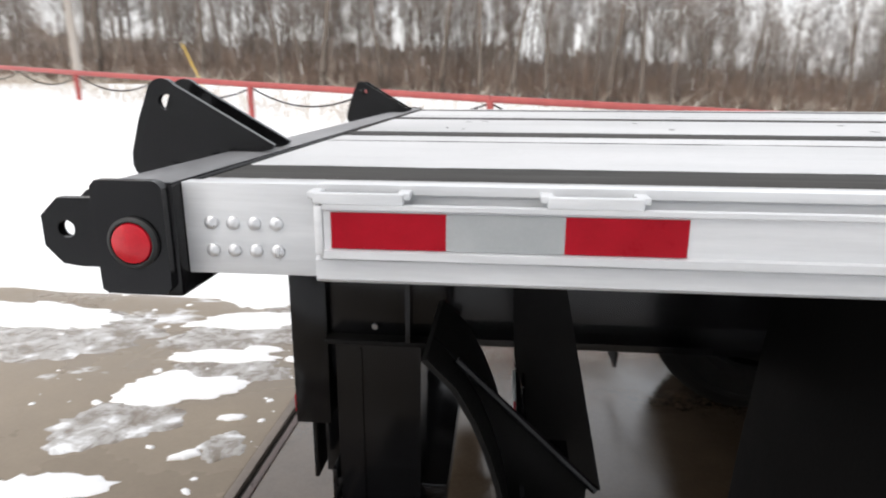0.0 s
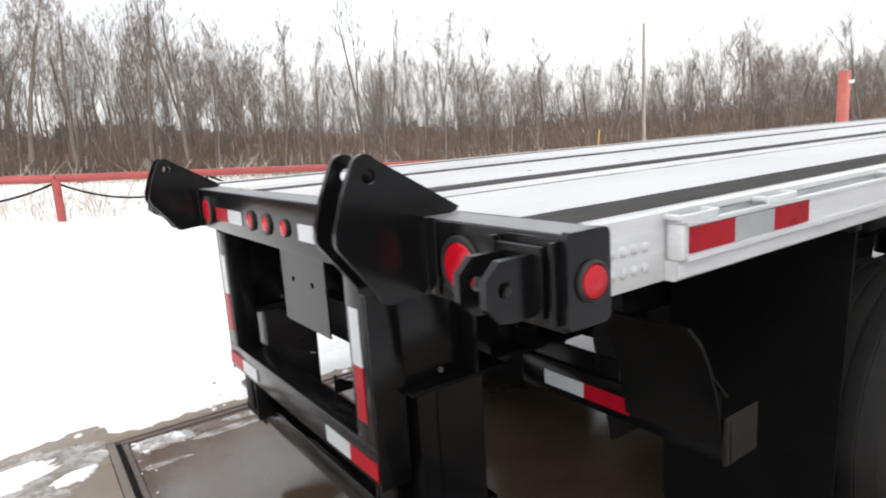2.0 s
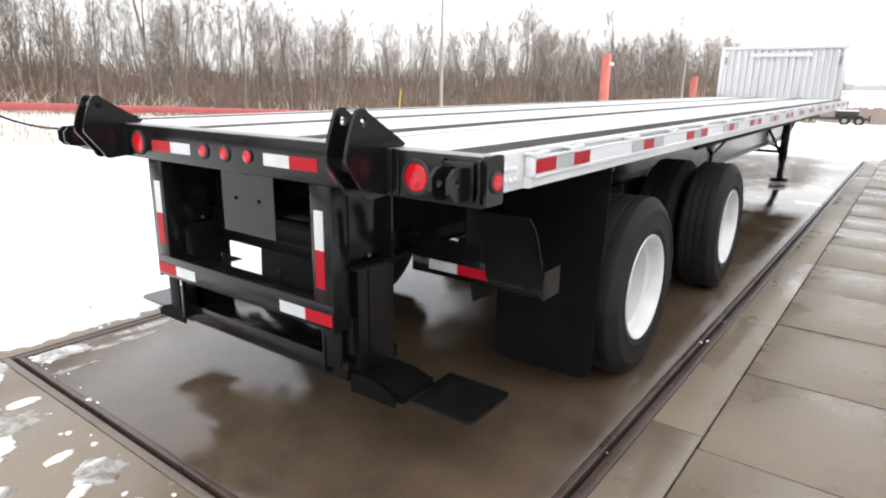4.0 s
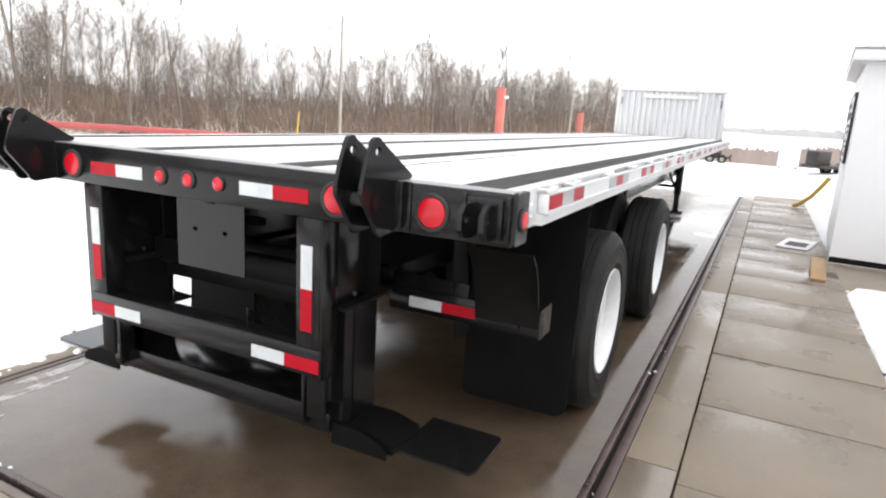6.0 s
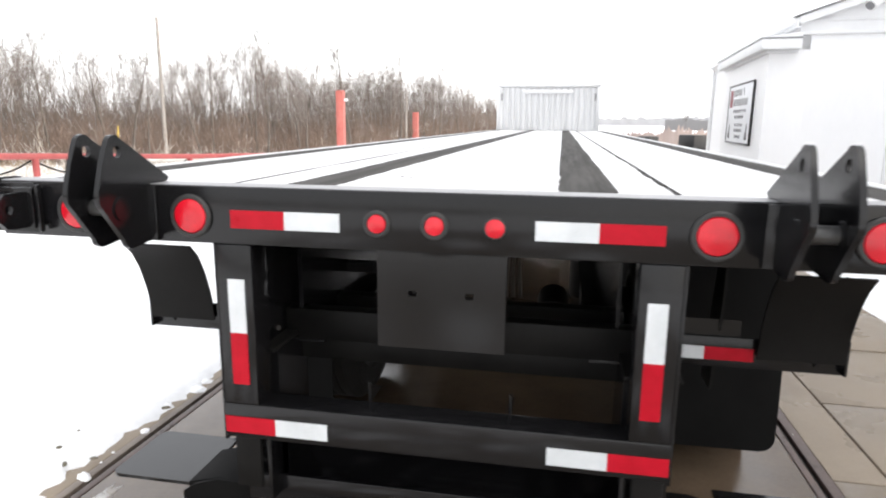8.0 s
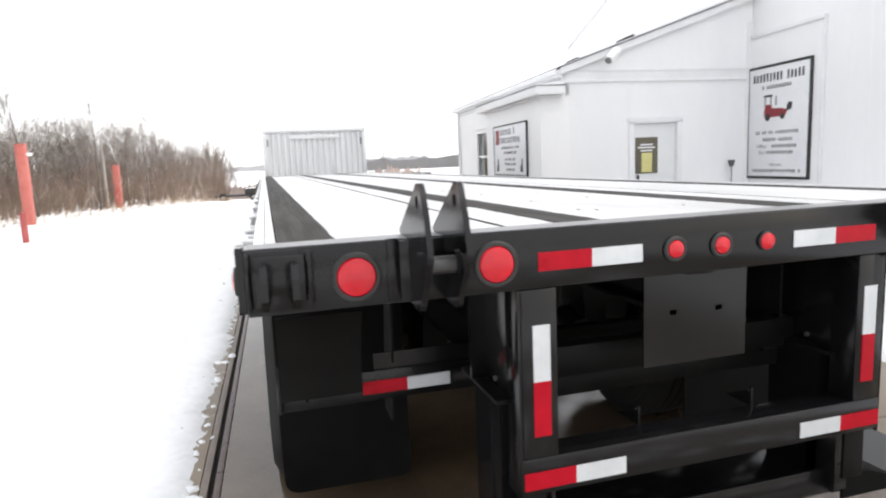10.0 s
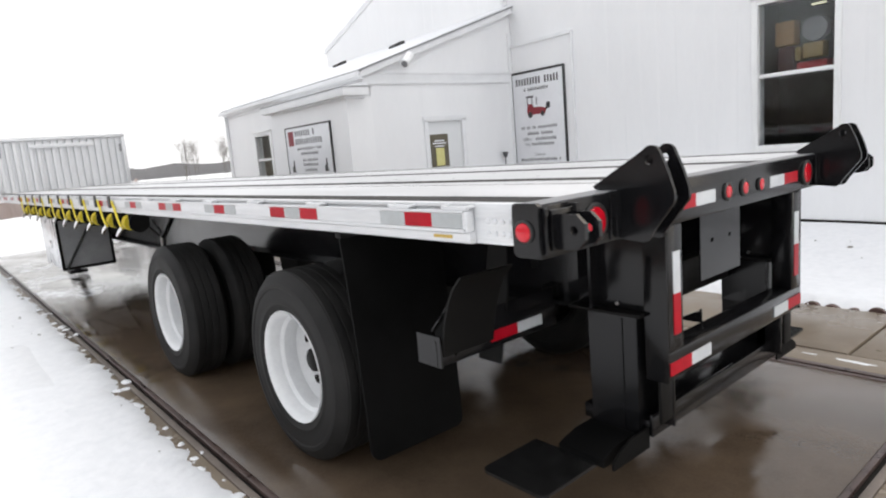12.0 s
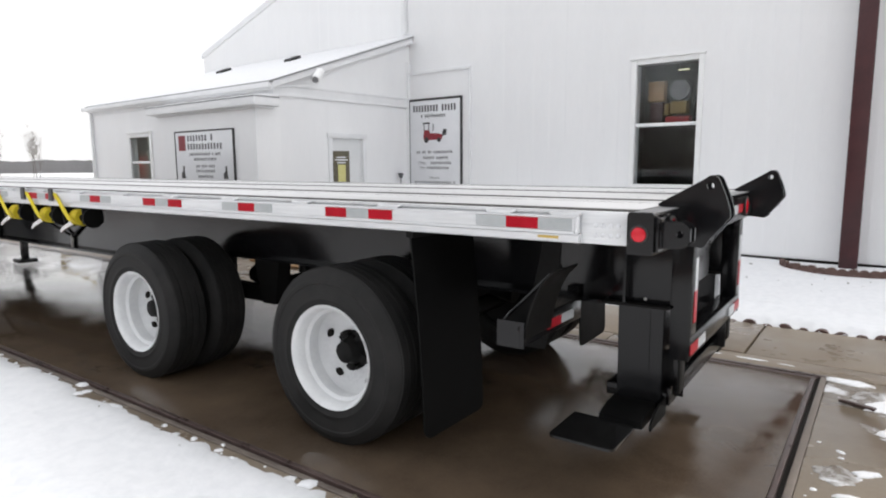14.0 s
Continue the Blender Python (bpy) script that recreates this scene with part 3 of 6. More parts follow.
# rear beam with turned-down lip, end caps
bm = simple(0.0, 0.096, -1.283, 1.283, 1.157, 1.314, 0.006)
rear_beam = part("rear_beam", bm, BLACK, trailer)
part("frost", simple(0.006, 0.093, -1.279, 1.279, 1.3142, 1.3156), RIME, rear_beam, "thin grey rime on the beam's top")
for s in SIDES:
    cap = [(-0.008, 1.172), (-0.008, 1.312), (0.0, 1.320)] + arc(0.076, 1.306, 0.014, 90, 0, 4) + [(0.090, 1.176), (0.080, 1.166), (0.0, 1.166)]
    part("end_cap", prism(bmesh.new(), cap, "y", *ys(s, 1.284, 1.300)), BLACK, trailer)
    part("end_flange", simple(-0.006, -0.001, *ys(s, 1.16, 1.283), 1.168, 1.31, 0.002), BLACK, trailer)
    for yy in (1.277, 1.140):
        part("rib", simple(-0.022, -0.006, *ys(s, yy - 0.006, yy + 0.006), 1.172, 1.306, 0.003), BLACK, trailer)

# round lamps
def lamp(name, r, ring, m, label):
    g = part("grommet", lathe(bmesh.new(), [(0.0001, 0.0), (ring, 0.0), (ring, -0.005), (ring - 0.004, -0.008), (r + 0.001, -0.008), (r, -0.002)], 32, m), GROMMET, trailer)
    prof = [(r, 0.0), (r, -0.005), (r * 0.94, -0.009), (r * 0.6, -0.012), (r * 0.3, -0.0132), (0.0001, -0.0136)]
    part(name, lathe(bmesh.new(), prof, 32, m), LENS, g, label)


REAR = Matrix.Rotation(radians(-90), 4, "Z")
for y in (-1.028, -0.674, 0.676, 1.030):
    lamp("tail_lamp", 0.047, 0.060, Matrix.Translation((-0.001, y, 1.232)) @ REAR, "large round red tail lamp")
for y, ring in ((-0.154, 0.028), (0.0, 0.036), (0.151, 0.036)):
    lamp("marker_lamp", 0.025, ring, Matrix.Translation((-0.001, y, 1.230)) @ REAR, "small round red marker lamp")
lamp("side_lamp", 0.028, 0.035, Matrix.Translation((0.045, -1.300, 1.238)), "round red side marker lamp")
lamp("side_lamp", 0.028, 0.035, Matrix.Translation((0.045, 1.300, 1.238)) @ Matrix.Rotation(radians(180), 4, "Z"), "round red side marker lamp")


def tape(x0, x1, y0, y1, z0, z1, red, parent=None):
    part("reflective_tape", simple(x0, x1, y0, y1, z0, z1), TAPE_RED if red else TAPE_GREY if parent else TAPE_WHITE, parent or trailer, "red reflective tape" if red else "silver reflective tape")


for s in SIDES:
    a, b, c = 0.253, 0.406, 0.560
    tape(-0.003, 0.0, *ys(s, a, b), 1.203, 1.252, False)
    tape(-0.003, 0.0, *ys(s, b, c), 1.203, 1.252, True)

# forklift brackets: pairs of shaped plates with a pin
outline = [(0.0, 1.16), (0.0, 1.298), (0.088, 1.320), (0.094, 1.328)] + arc(-0.118, 1.420, 0.030, 38, 150, 8) + [(-0.172, 1.37), (-0.190, 1.312)] + arc(-0.160, 1.292, 0.032, 165, 228, 4) + [(-0.112, 1.178)] + arc(-0.082, 1.182, 0.030, 200, 290, 5) + [(-0.03, 1.158)]


def holed(bm, outline, hole, axis, a, b, seg=14):
    """A flat plate of an outline round one hole, with thickness."""
    hx, hz, r = hole
    ring = [(hx + r * math.cos(2 * math.pi * k / seg), hz + r * math.sin(2 * math.pi * k / seg)) for k in range(seg)]
    def at(p, h):
        v = list(p)
        v.insert("xyz".index(axis), h)
        return v
    for h in (a, b):
        vo, vi = [bm.verts.new(at(p, h)) for p in outline], [bm.verts.new(at(p, h)) for p in ring]
        edges = [bm.edges.new((v[i], v[(i + 1) % len(v)])) for v in (vo, vi) for i in range(len(v))]
        bmesh.ops.triangle_fill(bm, use_beauty=True, use_dissolve=False, edges=edges)
        if h == a:
            first = vo, vi
    for p, q in zip(first, (vo, vi)):
        for i in range(len(p)):
            bm.faces.new((p[i], p[(i + 1) % len(p)], q[(i + 1) % len(p)], q[i]))
    bmesh.ops.recalc_face_normals(bm, faces=bm.faces)
    return bm


for s in SIDES:
    for y in (0.806, 0.894):
        plate = part("bracket_plate", holed(bmesh.new(), outline, (-0.112, 1.407, 0.015), "y", *ys(s, y - 0.007, y + 0.007)), BLACK, trailer, "shaped black mounting plate with a hole")
        part("bushing", tube(bmesh.new(), (-0.112, s * (y - 0.012), 1.262), (-0.112, s * (y + 0.013), 1.262), 0.032, 20), BLACK, plate)
    part("pin", tube(bmesh.new(), (-0.112, s * 0.80, 1.262), (-0.112, s * 0.90, 1.262), 0.021, 18), PINGREY, trailer)
    part("back_plate", simple(-0.010, 0.0, *ys(s, 0.775, 0.925), 1.160, 1.312, 0.003), BLACK, trailer)
    part("gusset", simple(-0.008, 0.0, *ys(s, 0.925, 0.955), 1.165, 1.318, 0.003), BLACK, trailer)
    # clevis lugs
    lug = [(0.0, 1.186), (0.0, 1.286), (-0.096, 1.286), (-0.124, 1.260), (-0.124, 1.216), (-0.100, 1.190), (-0.072, 1.186)]
    for y in (1.175, 1.240):
        part("lug", holed(bmesh.new(), lug, (-0.088, 1.241, 0.013), "y", *ys(s, y - 0.0075, y + 0.0075)), BLACK, trailer, "black clevis lug with a hole")
    part("lug_base", simple(-0.026, -0.006, *ys(s, 1.150, 1.262), 1.182, 1.298, 0.003), BLACK, trailer)

# underride frame
for s in SIDES:
    part("bumper_post", simple(0.0, 0.095, *ys(s, 0.508, 0.612), 0.69, 1.157, 0.006), BLACK, trailer)
    part("post_web", simple(0.002, 0.095, *ys(s, 0.612, 0.620), 0.575, 1.157, 0.002), BLACK, trailer)
    part("leg", prism(bmesh.new(), [(0.120, 0.322), (0.310, 0.322), (0.332, 0.350), (0.336, 0.815), (0.120, 0.815)], "y", *ys(s, 0.500, 0.635)), BLACK, trailer)
    part("leg_rib", simple(0.18, 0.186, *ys(s, 0.635, 0.640), 0.36, 0.80), BLACK, trailer)
    part("hanger_box", simple(0.096, 0.40, *ys(s, 0.545, 0.605), 0.815, 1.165, 0.004), BLACK, trailer)
    part("bolt", tube(bmesh.new(), (0.216, s * 0.537, 0.850), (0.216, s * 0.613, 0.850), 0.008, 6), STEEL, trailer, "plain steel through bolt")
    part("flange", simple(0.096, 0.42, *ys(s, 0.50, 0.650), 0.815, 0.827, 0.002), DUSTY, trailer)
    part("stiffener", simple(0.300, 0.312, *ys(s, 0.605, 0.655), 0.827, 1.16), BLACK, trailer)
    tape(-0.003, 0.0, *ys(s, 0.531, 0.580), 0.906, 1.060, False)
    tape(-0.003, 0.0, *ys(s, 0.531, 0.580), 0.753, 0.906, True)
    tape(-0.003, 0.0, *ys(s, 0.304, 0.459), 0.603, 0.652, False)
    tape(-0.003, 0.0, *ys(s, 0.459, 0.612), 0.603, 0.652, True)
    part("drop_bracket", simple(0.040, 0.052, *ys(s, 0.53, 0.61), 0.405, 0.588, 0.002), DUSTY, trailer)
    part("drop_strut", simple(0.045, 0.16, *ys(s, 0.500, 0.512), 0.36, 0.588, 0.002), BLACK, trailer)
    part("outrigger", prism(bmesh.new(), [(s * 0.60, 0.290), (s * 0.844, 0.290), (s * 0.844, 0.326), (s * 0.74, 0.352), (s * 0.60, 0.352)], "x", 0.14, 0.345), FLAP, trailer)
    lip = [(0.60, 0.372), (0.72, 0.372), (0.80, 0.346), (0.84, 0.318), (0.84, 0.29), (0.60, 0.29)]
    part("outrigger_lip", prism(bmesh.new(), [(s * a, b) for a, b in lip], "x", 0.100, 0.109), FLAP, trailer)
    pts = [(0.165, 0.845)] + arc(0.195, 1.125, 0.030, 180, 90, 4) + arc(0.435, 1.125, 0.030, 90, 0, 4) + [(0.465, 0.845)]
    bm = prism(bmesh.new(), [(a, s * b) for a, b in pts], "z", 0.312, 0.324)
    part("wheel_pad", bm, GRIT, trailer, "flat gritty black plate at the end of the lower beam")
part("bumper_bar", simple(0.0, 0.095, -0.616, 0.616, 0.585, 0.692, 0.006), BLACK, trailer)
part("lower_beam", simple(0.10, 0.40, -0.60, 0.60, 0.335, 0.398, 0.005), BLACK, trailer)
part("lower_lip", simple(0.085, 0.10, -0.60, 0.60, 0.335, 0.425, 0.003), BLACK, trailer)
for y in (-0.20, 0.205):
    part("gusset", prism(bmesh.new(), [(0.095, 0.692), (0.095, 0.735), (0.10, 0.74), (0.20, 0.692)], "y", y - 0.004, y + 0.004), BLACK, trailer)
    part("gusset", simple(0.085, 0.093, y - 0.004, y + 0.004, 0.692, 0.75), BLACK, trailer)

# centre plate with two slots, hinge
bm = bmesh.new()
ring = [(-0.178, 0.862), (0.182, 0.862), (0.182, 1.157), (-0.178, 1.157)]
slots = [[(y - 0.012, 1.013), (y + 0.012, 1.013), (y + 0.012, 1.029), (y - 0.012, 1.029)] for y in (-0.078, 0.082)]
for x in (0.097, 0.103):
    loops = [[bm.verts.new((x, *p)) for p in some] for some in (ring, *slots)]
    bmesh.ops.triangle_fill(bm, use_beauty=True, edges=[bm.edges.new((v[i], v[(i + 1) % 4])) for v in loops for i in range(4)])
    if x < 0.1:
        first = loops
for p, q in zip(first, loops):
    for i in range(4):
        bm.faces.new((p[i], p[(i + 1) % 4], q[(i + 1) % 4], q[i]))
bmesh.ops.recalc_face_normals(bm, faces=bm.faces)
part("centre_plate", bm, PLATE, trailer, "satin black steel plate with two slots")
part("latch", simple(0.07, 0.09, -0.04, 0.05, 1.135, 1.155, 0.004), BLACK, trailer)

# cross members under the rear
for x, z0, z1, w in ((0.30, 0.80, 0.90, 0.54), (0.62, 0.80, 0.86, 0.54), (0.33, 0.725, 0.798, 0.54)):
    part("cross_member", simple(x - 0.03, x + 0.03, -w, w, z0, z1, 0.004), DUSTY, trailer)
for s in SIDES:
    bar = simple(0.567, 0.577, *ys(s, 0.55, 1.236), 0.697, 0.800, 0.002)
    box(bar, 0.577, 0.676, *ys(s, 0.55, 1.226), 0.697, 0.706)
    box(bar, 0.577, 0.583, *ys(s, 0.56, 0.915), 0.79, 0.858)
    box(bar, 0.547, 0.680, *ys(s, 1.226, 1.234), 0.700, 0.818)
    part("marker_bar", bar, BLACK, trailer, "black channel bar with reflective tape")
    tape(0.563, 0.567, *ys(s, 0.650, 0.803), 0.722, 0.766, False)
    tape(0.563, 0.567, *ys(s, 0.803, 0.957), 0.722, 0.766, True)
    # curved wing plate before the flap, its tray and strut
    curve = [(0.415, 1.050), (0.460, 1.004), (0.490, 0.950), (0.510, 0.900), (0.526, 0.850), (0.537, 0.799), (0.545, 0.740)]
    shape = curve + [(a + 0.008, b + 0.004) for a, b in curve[::-1]]
    part("wing_plate", prism(bmesh.new(), shape, "y", *ys(s, 0.962, 1.224)), DUSTY, trailer, "curved black steel plate")
    part("side_web", prism(bmesh.new(), [(a + 0.010, b + 0.005) for a, b in curve] + [(0.574, 0.708), (0.676, 0.708), (0.676, 0.806), (0.474, 1.010)], "y", *ys(s, 1.140, 1.148)), FLAP, trailer)
    part("strut", tube(bmesh.new(), (0.462, s * 1.166, 1.028), (0.690, s * 1.150, 0.800), 0.007, 8), BLACK, trailer)
    part("arm", prism(bmesh.new(), [(0.547, 1.19), (0.630, 1.19), (0.756, 0.590), (0.625, 0.590), (0.560, 0.900)], "y", *ys(s, 0.845, 0.853)), DUSTY, trailer)
    # mud flap
    bm = bmesh.new()
    w = [(0.700, 0.18), (0.708, 0.155), (0.735, 0.14)] + [(a, b) for a, b in arc(1.178, 0.20, 0.06, 270, 360, 5)] + [(1.238, 1.165), (0.700, 1.165)]
    prism(bm, [(s * a, b) for a, b in w], "x", 1.075, 1.085)
    for z in (0.40, 0.65, 0.85, 1.02):
        bmesh.ops.bisect_plane(bm, geom=bm.verts[:] + bm.edges[:] + bm.faces[:], plane_co=(0, 0, z), plane_no=(0, 0, 1))
    for v in bm.verts:
        v.co.x += 0.015 * (v.co.y * s - 0.97) + 0.075 * max(0.0, (v.co.z - 0.15) / 1.015) ** 1.6
    part("mud_flap", bm, FLAP, trailer, "black rubber mud flap")
    part("flap_bracket", simple(1.140, 1.184, *ys(s, 0.60, 1.24), 1.150, 1.188, 0.004), DUSTY, trailer)

# main beams, cross members, axles
for s in SIDES:
    web = [(0.28, 0.80), (4.4, 0.80), (5.1, 0.66), (11.3, 0.66), (12.2, 0.98), (13.2, 0.98), (13.2, 1.187), (0.28, 1.187)]
    part("main_beam", prism(bmesh.new(), web, "y", *ys(s, 0.485, 0.497)), GLOSS, trailer, "long black steel main beam")
    for a, b in zip(web[:5], web[1:6]):
        m = Matrix.Translation(((a[0] + b[0]) / 2, s * 0.491, (a[1] + b[1]) / 2)) @ Matrix.Rotation(-math.atan2(b[1] - a[1], b[0] - a[0]), 4, "Y")
        d = math.hypot(b[0] - a[0], b[1] - a[1]) / 2 + 0.004
        part("lower_flange", box(bmesh.new(), -d, d, -0.075, 0.075, -0.010, 0.008, 0, m), GLOSS, trailer)
for s in SIDES:
    part("beam_brace", tube(bmesh.new(), (6.12, s * 0.515, 0.775), (5.73, s * 0.515, 1.00), 0.014, 8), BLACK, trailer)
    part("beam_brace", tube(bmesh.new(), (6.12, s * 0.515, 0.775), (6.62, s * 0.560, 0.935), 0.014, 8), BLACK, trailer)
    part("brace_pin", tube(bmesh.new(), (6.13, s * 0.515, 0.665), (6.13, s * 0.515, 0.790), 0.018, 8), STEEL, trailer)
for x0 in (5.4, 7.6):
    part("outrigger_strut", tube(bmesh.new(), (x0, -0.50, 0.90), (x0 + 1.7, -1.18, 1.16), 0.028, 10), BLACK, trailer)
for k in range(40):
    x = 0.75 + 0.315 * k
    part("cross_member", simple(x - 0.022, x + 0.022, -1.235, 1.235, 1.20, 1.285), DUSTY, trailer)
AX = (1.698, 3.618)
for x in AX:
    axle = part("axle", tube(bmesh.new(), (x, -0.70, 0.475), (x, 0.70, 0.475), 0.064, 20), DUSTY, trailer)
    for s in SIDES:
        part("brake_drum", tube(bmesh.new(), (x, s * 0.62, 0.475), (x, s * 0.82, 0.475), 0.205, 28), DUSTY, axle)
        back = 0.62 if x > 2 else 0.28
        part("trailing_arm", simple(x - back, x + 0.12, *ys(s, 0.44, 0.54), 0.48, 0.60, 0.01), DUSTY, trailer)
        part("hanger", prism(bmesh.new(), [(x - back - 0.08, 0.80), (x - back + 0.20, 0.80), (x - back + 0.12, 0.46), (x - back - 0.02, 0.46)], "y", *ys(s, 0.43, 0.55)), DUSTY, trailer)
        part("air_spring", tube(bmesh.new(), (x + 0.05, s * 0.49, 0.60), (x + 0.05, s * 0.49, 0.79), 0.11, 20), RUBBER, trailer)
        part("brake_chamber", tube(bmesh.new(), (x - 0.30, s * 0.30, 0.60), (x - 0.12, s * 0.30, 0.64), 0.075, 16), DUSTY, trailer)
part("air_tank", tube(bmesh.new(), (2.55, -0.42, 0.93), (2.55, 0.42, 0.93), 0.12, 24), DUSTY, trailer)
for k in range(4):
    pts = [(1.74 + 0.006 * i + 0.01 * k, -0.015 - 0.034 * k + 0.006 * math.sin(i * 0.9 + k), 1.17 - 0.078 * i) for i in range(9)]
    part("air_hose", sweep(bmesh.new(), pts, 0.010, 6), HOSE, trailer)
part("pipe_bracket", simple(0.70, 0.74, 0.30, 0.5, 0.92, 0.96), DUSTY, trailer)

# wheels
def wheel_meshes():
    w, r, rr = 0.268, 0.492, 0.278
    prof = [(rr, -w / 2 + 0.02), (rr + 0.02, -w / 2), (0.320, -w / 2 - 0.005), (0.324, -w / 2 - 0.008), (0.330, -w / 2 - 0.008), (0.334, -w / 2 - 0.006), (0.36, -w / 2 - 0.008), (0.405, -w / 2 - 0.007), (0.410, -w / 2 - 0.011), (0.430, -w / 2 - 0.009), (0.434, -w / 2 - 0.004), (0.466, -w / 2 + 0.010), (0.480, -w / 2 + 0.026)]
    for a in (-0.078, -0.026, 0.026, 0.078):
        prof += [(r - 0.001, a - 0.021), (r, a - 0.010), (r, a + 0.010), (r - 0.001, a + 0.021), (r - 0.008, a + 0.023), (r - 0.008, a + 0.027)]
    prof += [(0.480, w / 2 - 0.026), (0.466, w / 2 - 0.010), (0.434, w / 2 + 0.004), (0.430, w / 2 + 0.009), (0.410, w / 2 + 0.011), (0.405, w / 2 + 0.007), (0.36, w / 2 + 0.008), (0.334, w / 2 + 0.006), (0.330, w / 2 + 0.008), (0.324, w / 2 + 0.008), (0.320, w / 2 + 0.005), (rr + 0.02, w / 2), (rr, w / 2 - 0.02)]
    tyre = mesh_of("tyre", lathe(bmesh.new(), prof, 72), RUBBER)
    # the rim's open side is at +y
    rim = [(0.278, -w / 2 + 0.03), (0.302, -w / 2 + 0.012), (0.300, -w / 2 + 0.006), (0.28, -w / 2 + 0.012), (0.262, -w / 2 + 0.05), (0.252, -0.01), (0.252, w / 2 - 0.085), (0.270, w / 2 - 0.070), (0.276, w / 2 - 0.024), (0.288, w / 2 - 0.006),
           (0.303, w / 2 + 0.004), (0.306, w / 2 - 0.004), (0.300, w / 2 - 0.012), (0.286, w / 2 - 0.026)]
    inner = [(0.256, -0.02), (0.246, -0.045), (0.215, -0.075), (0.175, -0.090), (0.145, -0.092), (0.118, -0.090), (0.112, -0.070), (0.100, -0.070), (0.098, -0.11)]
    out = []
    # second copy, for inner wheels: shade between the duals put into the colour
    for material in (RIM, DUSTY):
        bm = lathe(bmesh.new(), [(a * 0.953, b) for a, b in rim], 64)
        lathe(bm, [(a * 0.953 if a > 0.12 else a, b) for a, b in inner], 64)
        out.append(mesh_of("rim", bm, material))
    return tyre, *out


def disc_holes():
    out = []
    for k in range(5):
        bm = bmesh.new()
        a = 2 * math.pi * k / 5 + 0.35
        m = Matrix.Translation((0.196 * math.cos(a), -0.070, 0.196 * math.sin(a))) @ Matrix.Rotation(-a, 4, "Y") @ Matrix.Rotation(radians(90), 4, "X")
        bmesh.ops.create_cone(bm, cap_ends=True, segments=16, radius1=0.021, radius2=0.021, depth=0.02, matrix=m @ Matrix.Diagonal((0.8, 1.25, 1, 1)))
        out.append(mesh_of("hand_hole", bm, GAP))
    return out


def hub_mesh():
    bm = lathe(bmesh.new(), [(0.0001, 0.022), (0.05, 0.021), (0.060, 0.014), (0.064, -0.01), (0.074, -0.03), (0.080, -0.05), (0.084, -0.068), (0.112, -0.07), (0.112, -0.10)], 28)
    for k in range(10):
        a = 2 * math.pi * k / 10
        tube(bm, (0.104 * math.cos(a), -0.09, 0.104 * math.sin(a)), (0.104 * math.cos(a), -0.045, 0.104 * math.sin(a)), 0.012, 8)
    for k in range(5):
        a = 2 * math.pi * k / 5 + 0.98
        m = Matrix.Rotation(-a, 4, "Y")
        box(bm, 0.05, 0.118, -0.075, -0.035, -0.022, 0.022, 0.008, m)
    return mesh_of("hub", bm, DUSTY)


TYRE, RIMM, RIM_SHADED, HOLES, HUB = (*wheel_meshes(), disc_holes(), hub_mesh())
for x in AX:
    for s in SIDES:
        for y, outer in ((1.138, True), (0.81, False)):
            turn = Matrix.Translation((x, s * y, 0.484)) @ Matrix.Rotation(0 if s > 0 else math.pi, 4, "Z")
            wheel = part("wheel", TYRE, None, trailer, "black dual tyre on a white steel rim")
            wheel.matrix_basis = turn
            part("rim", RIMM if outer else RIM_SHADED, None, wheel, "white painted steel rim" if outer else "inner rim darkened in colour for the shade it sits in")
            if outer:
                for hole in HOLES:
                    part("hand_hole", hole, None, wheel)
                part("hub", HUB, None, wheel, "black hub")

# side rails with stake pockets, rub rail, tape and bolts
RX0, RX1 = 0.097, 13.33
bolt = mesh_of("bolt", lathe(bmesh.new(), [(0.0095, 0.0), (0.009, -0.004), (0.0055, -0.0065), (0.0001, -0.0072)], 12), ALUPLATE)
pocket = bmesh.new()
for a in (simple(-0.052, -0.046, -0.03, 0.0, -0.045, 0.038), simple(0.046, 0.052, -0.03, 0.0, -0.045, 0.038), simple(-0.052, 0.052, -0.030, -0.024, -0.045, 0.041, 0.003),
          simple(-0.058, 0.058, -0.040, -0.029, 0.028, 0.042, 0.0015), simple(-0.066, -0.050, -0.036, 0.0, 0.034, 0.043, 0.0015), simple(0.050, 0.066, -0.036, 0.0, 0.034, 0.043, 0.0015)):
    tmp = bpy.data.meshes.new("tmp")
    a.to_mesh(tmp)
    a.free()
    pocket.from_mesh(tmp)
    bpy.data.meshes.remove(tmp)
pocket = mesh_of("stake_pocket", pocket, ALU)
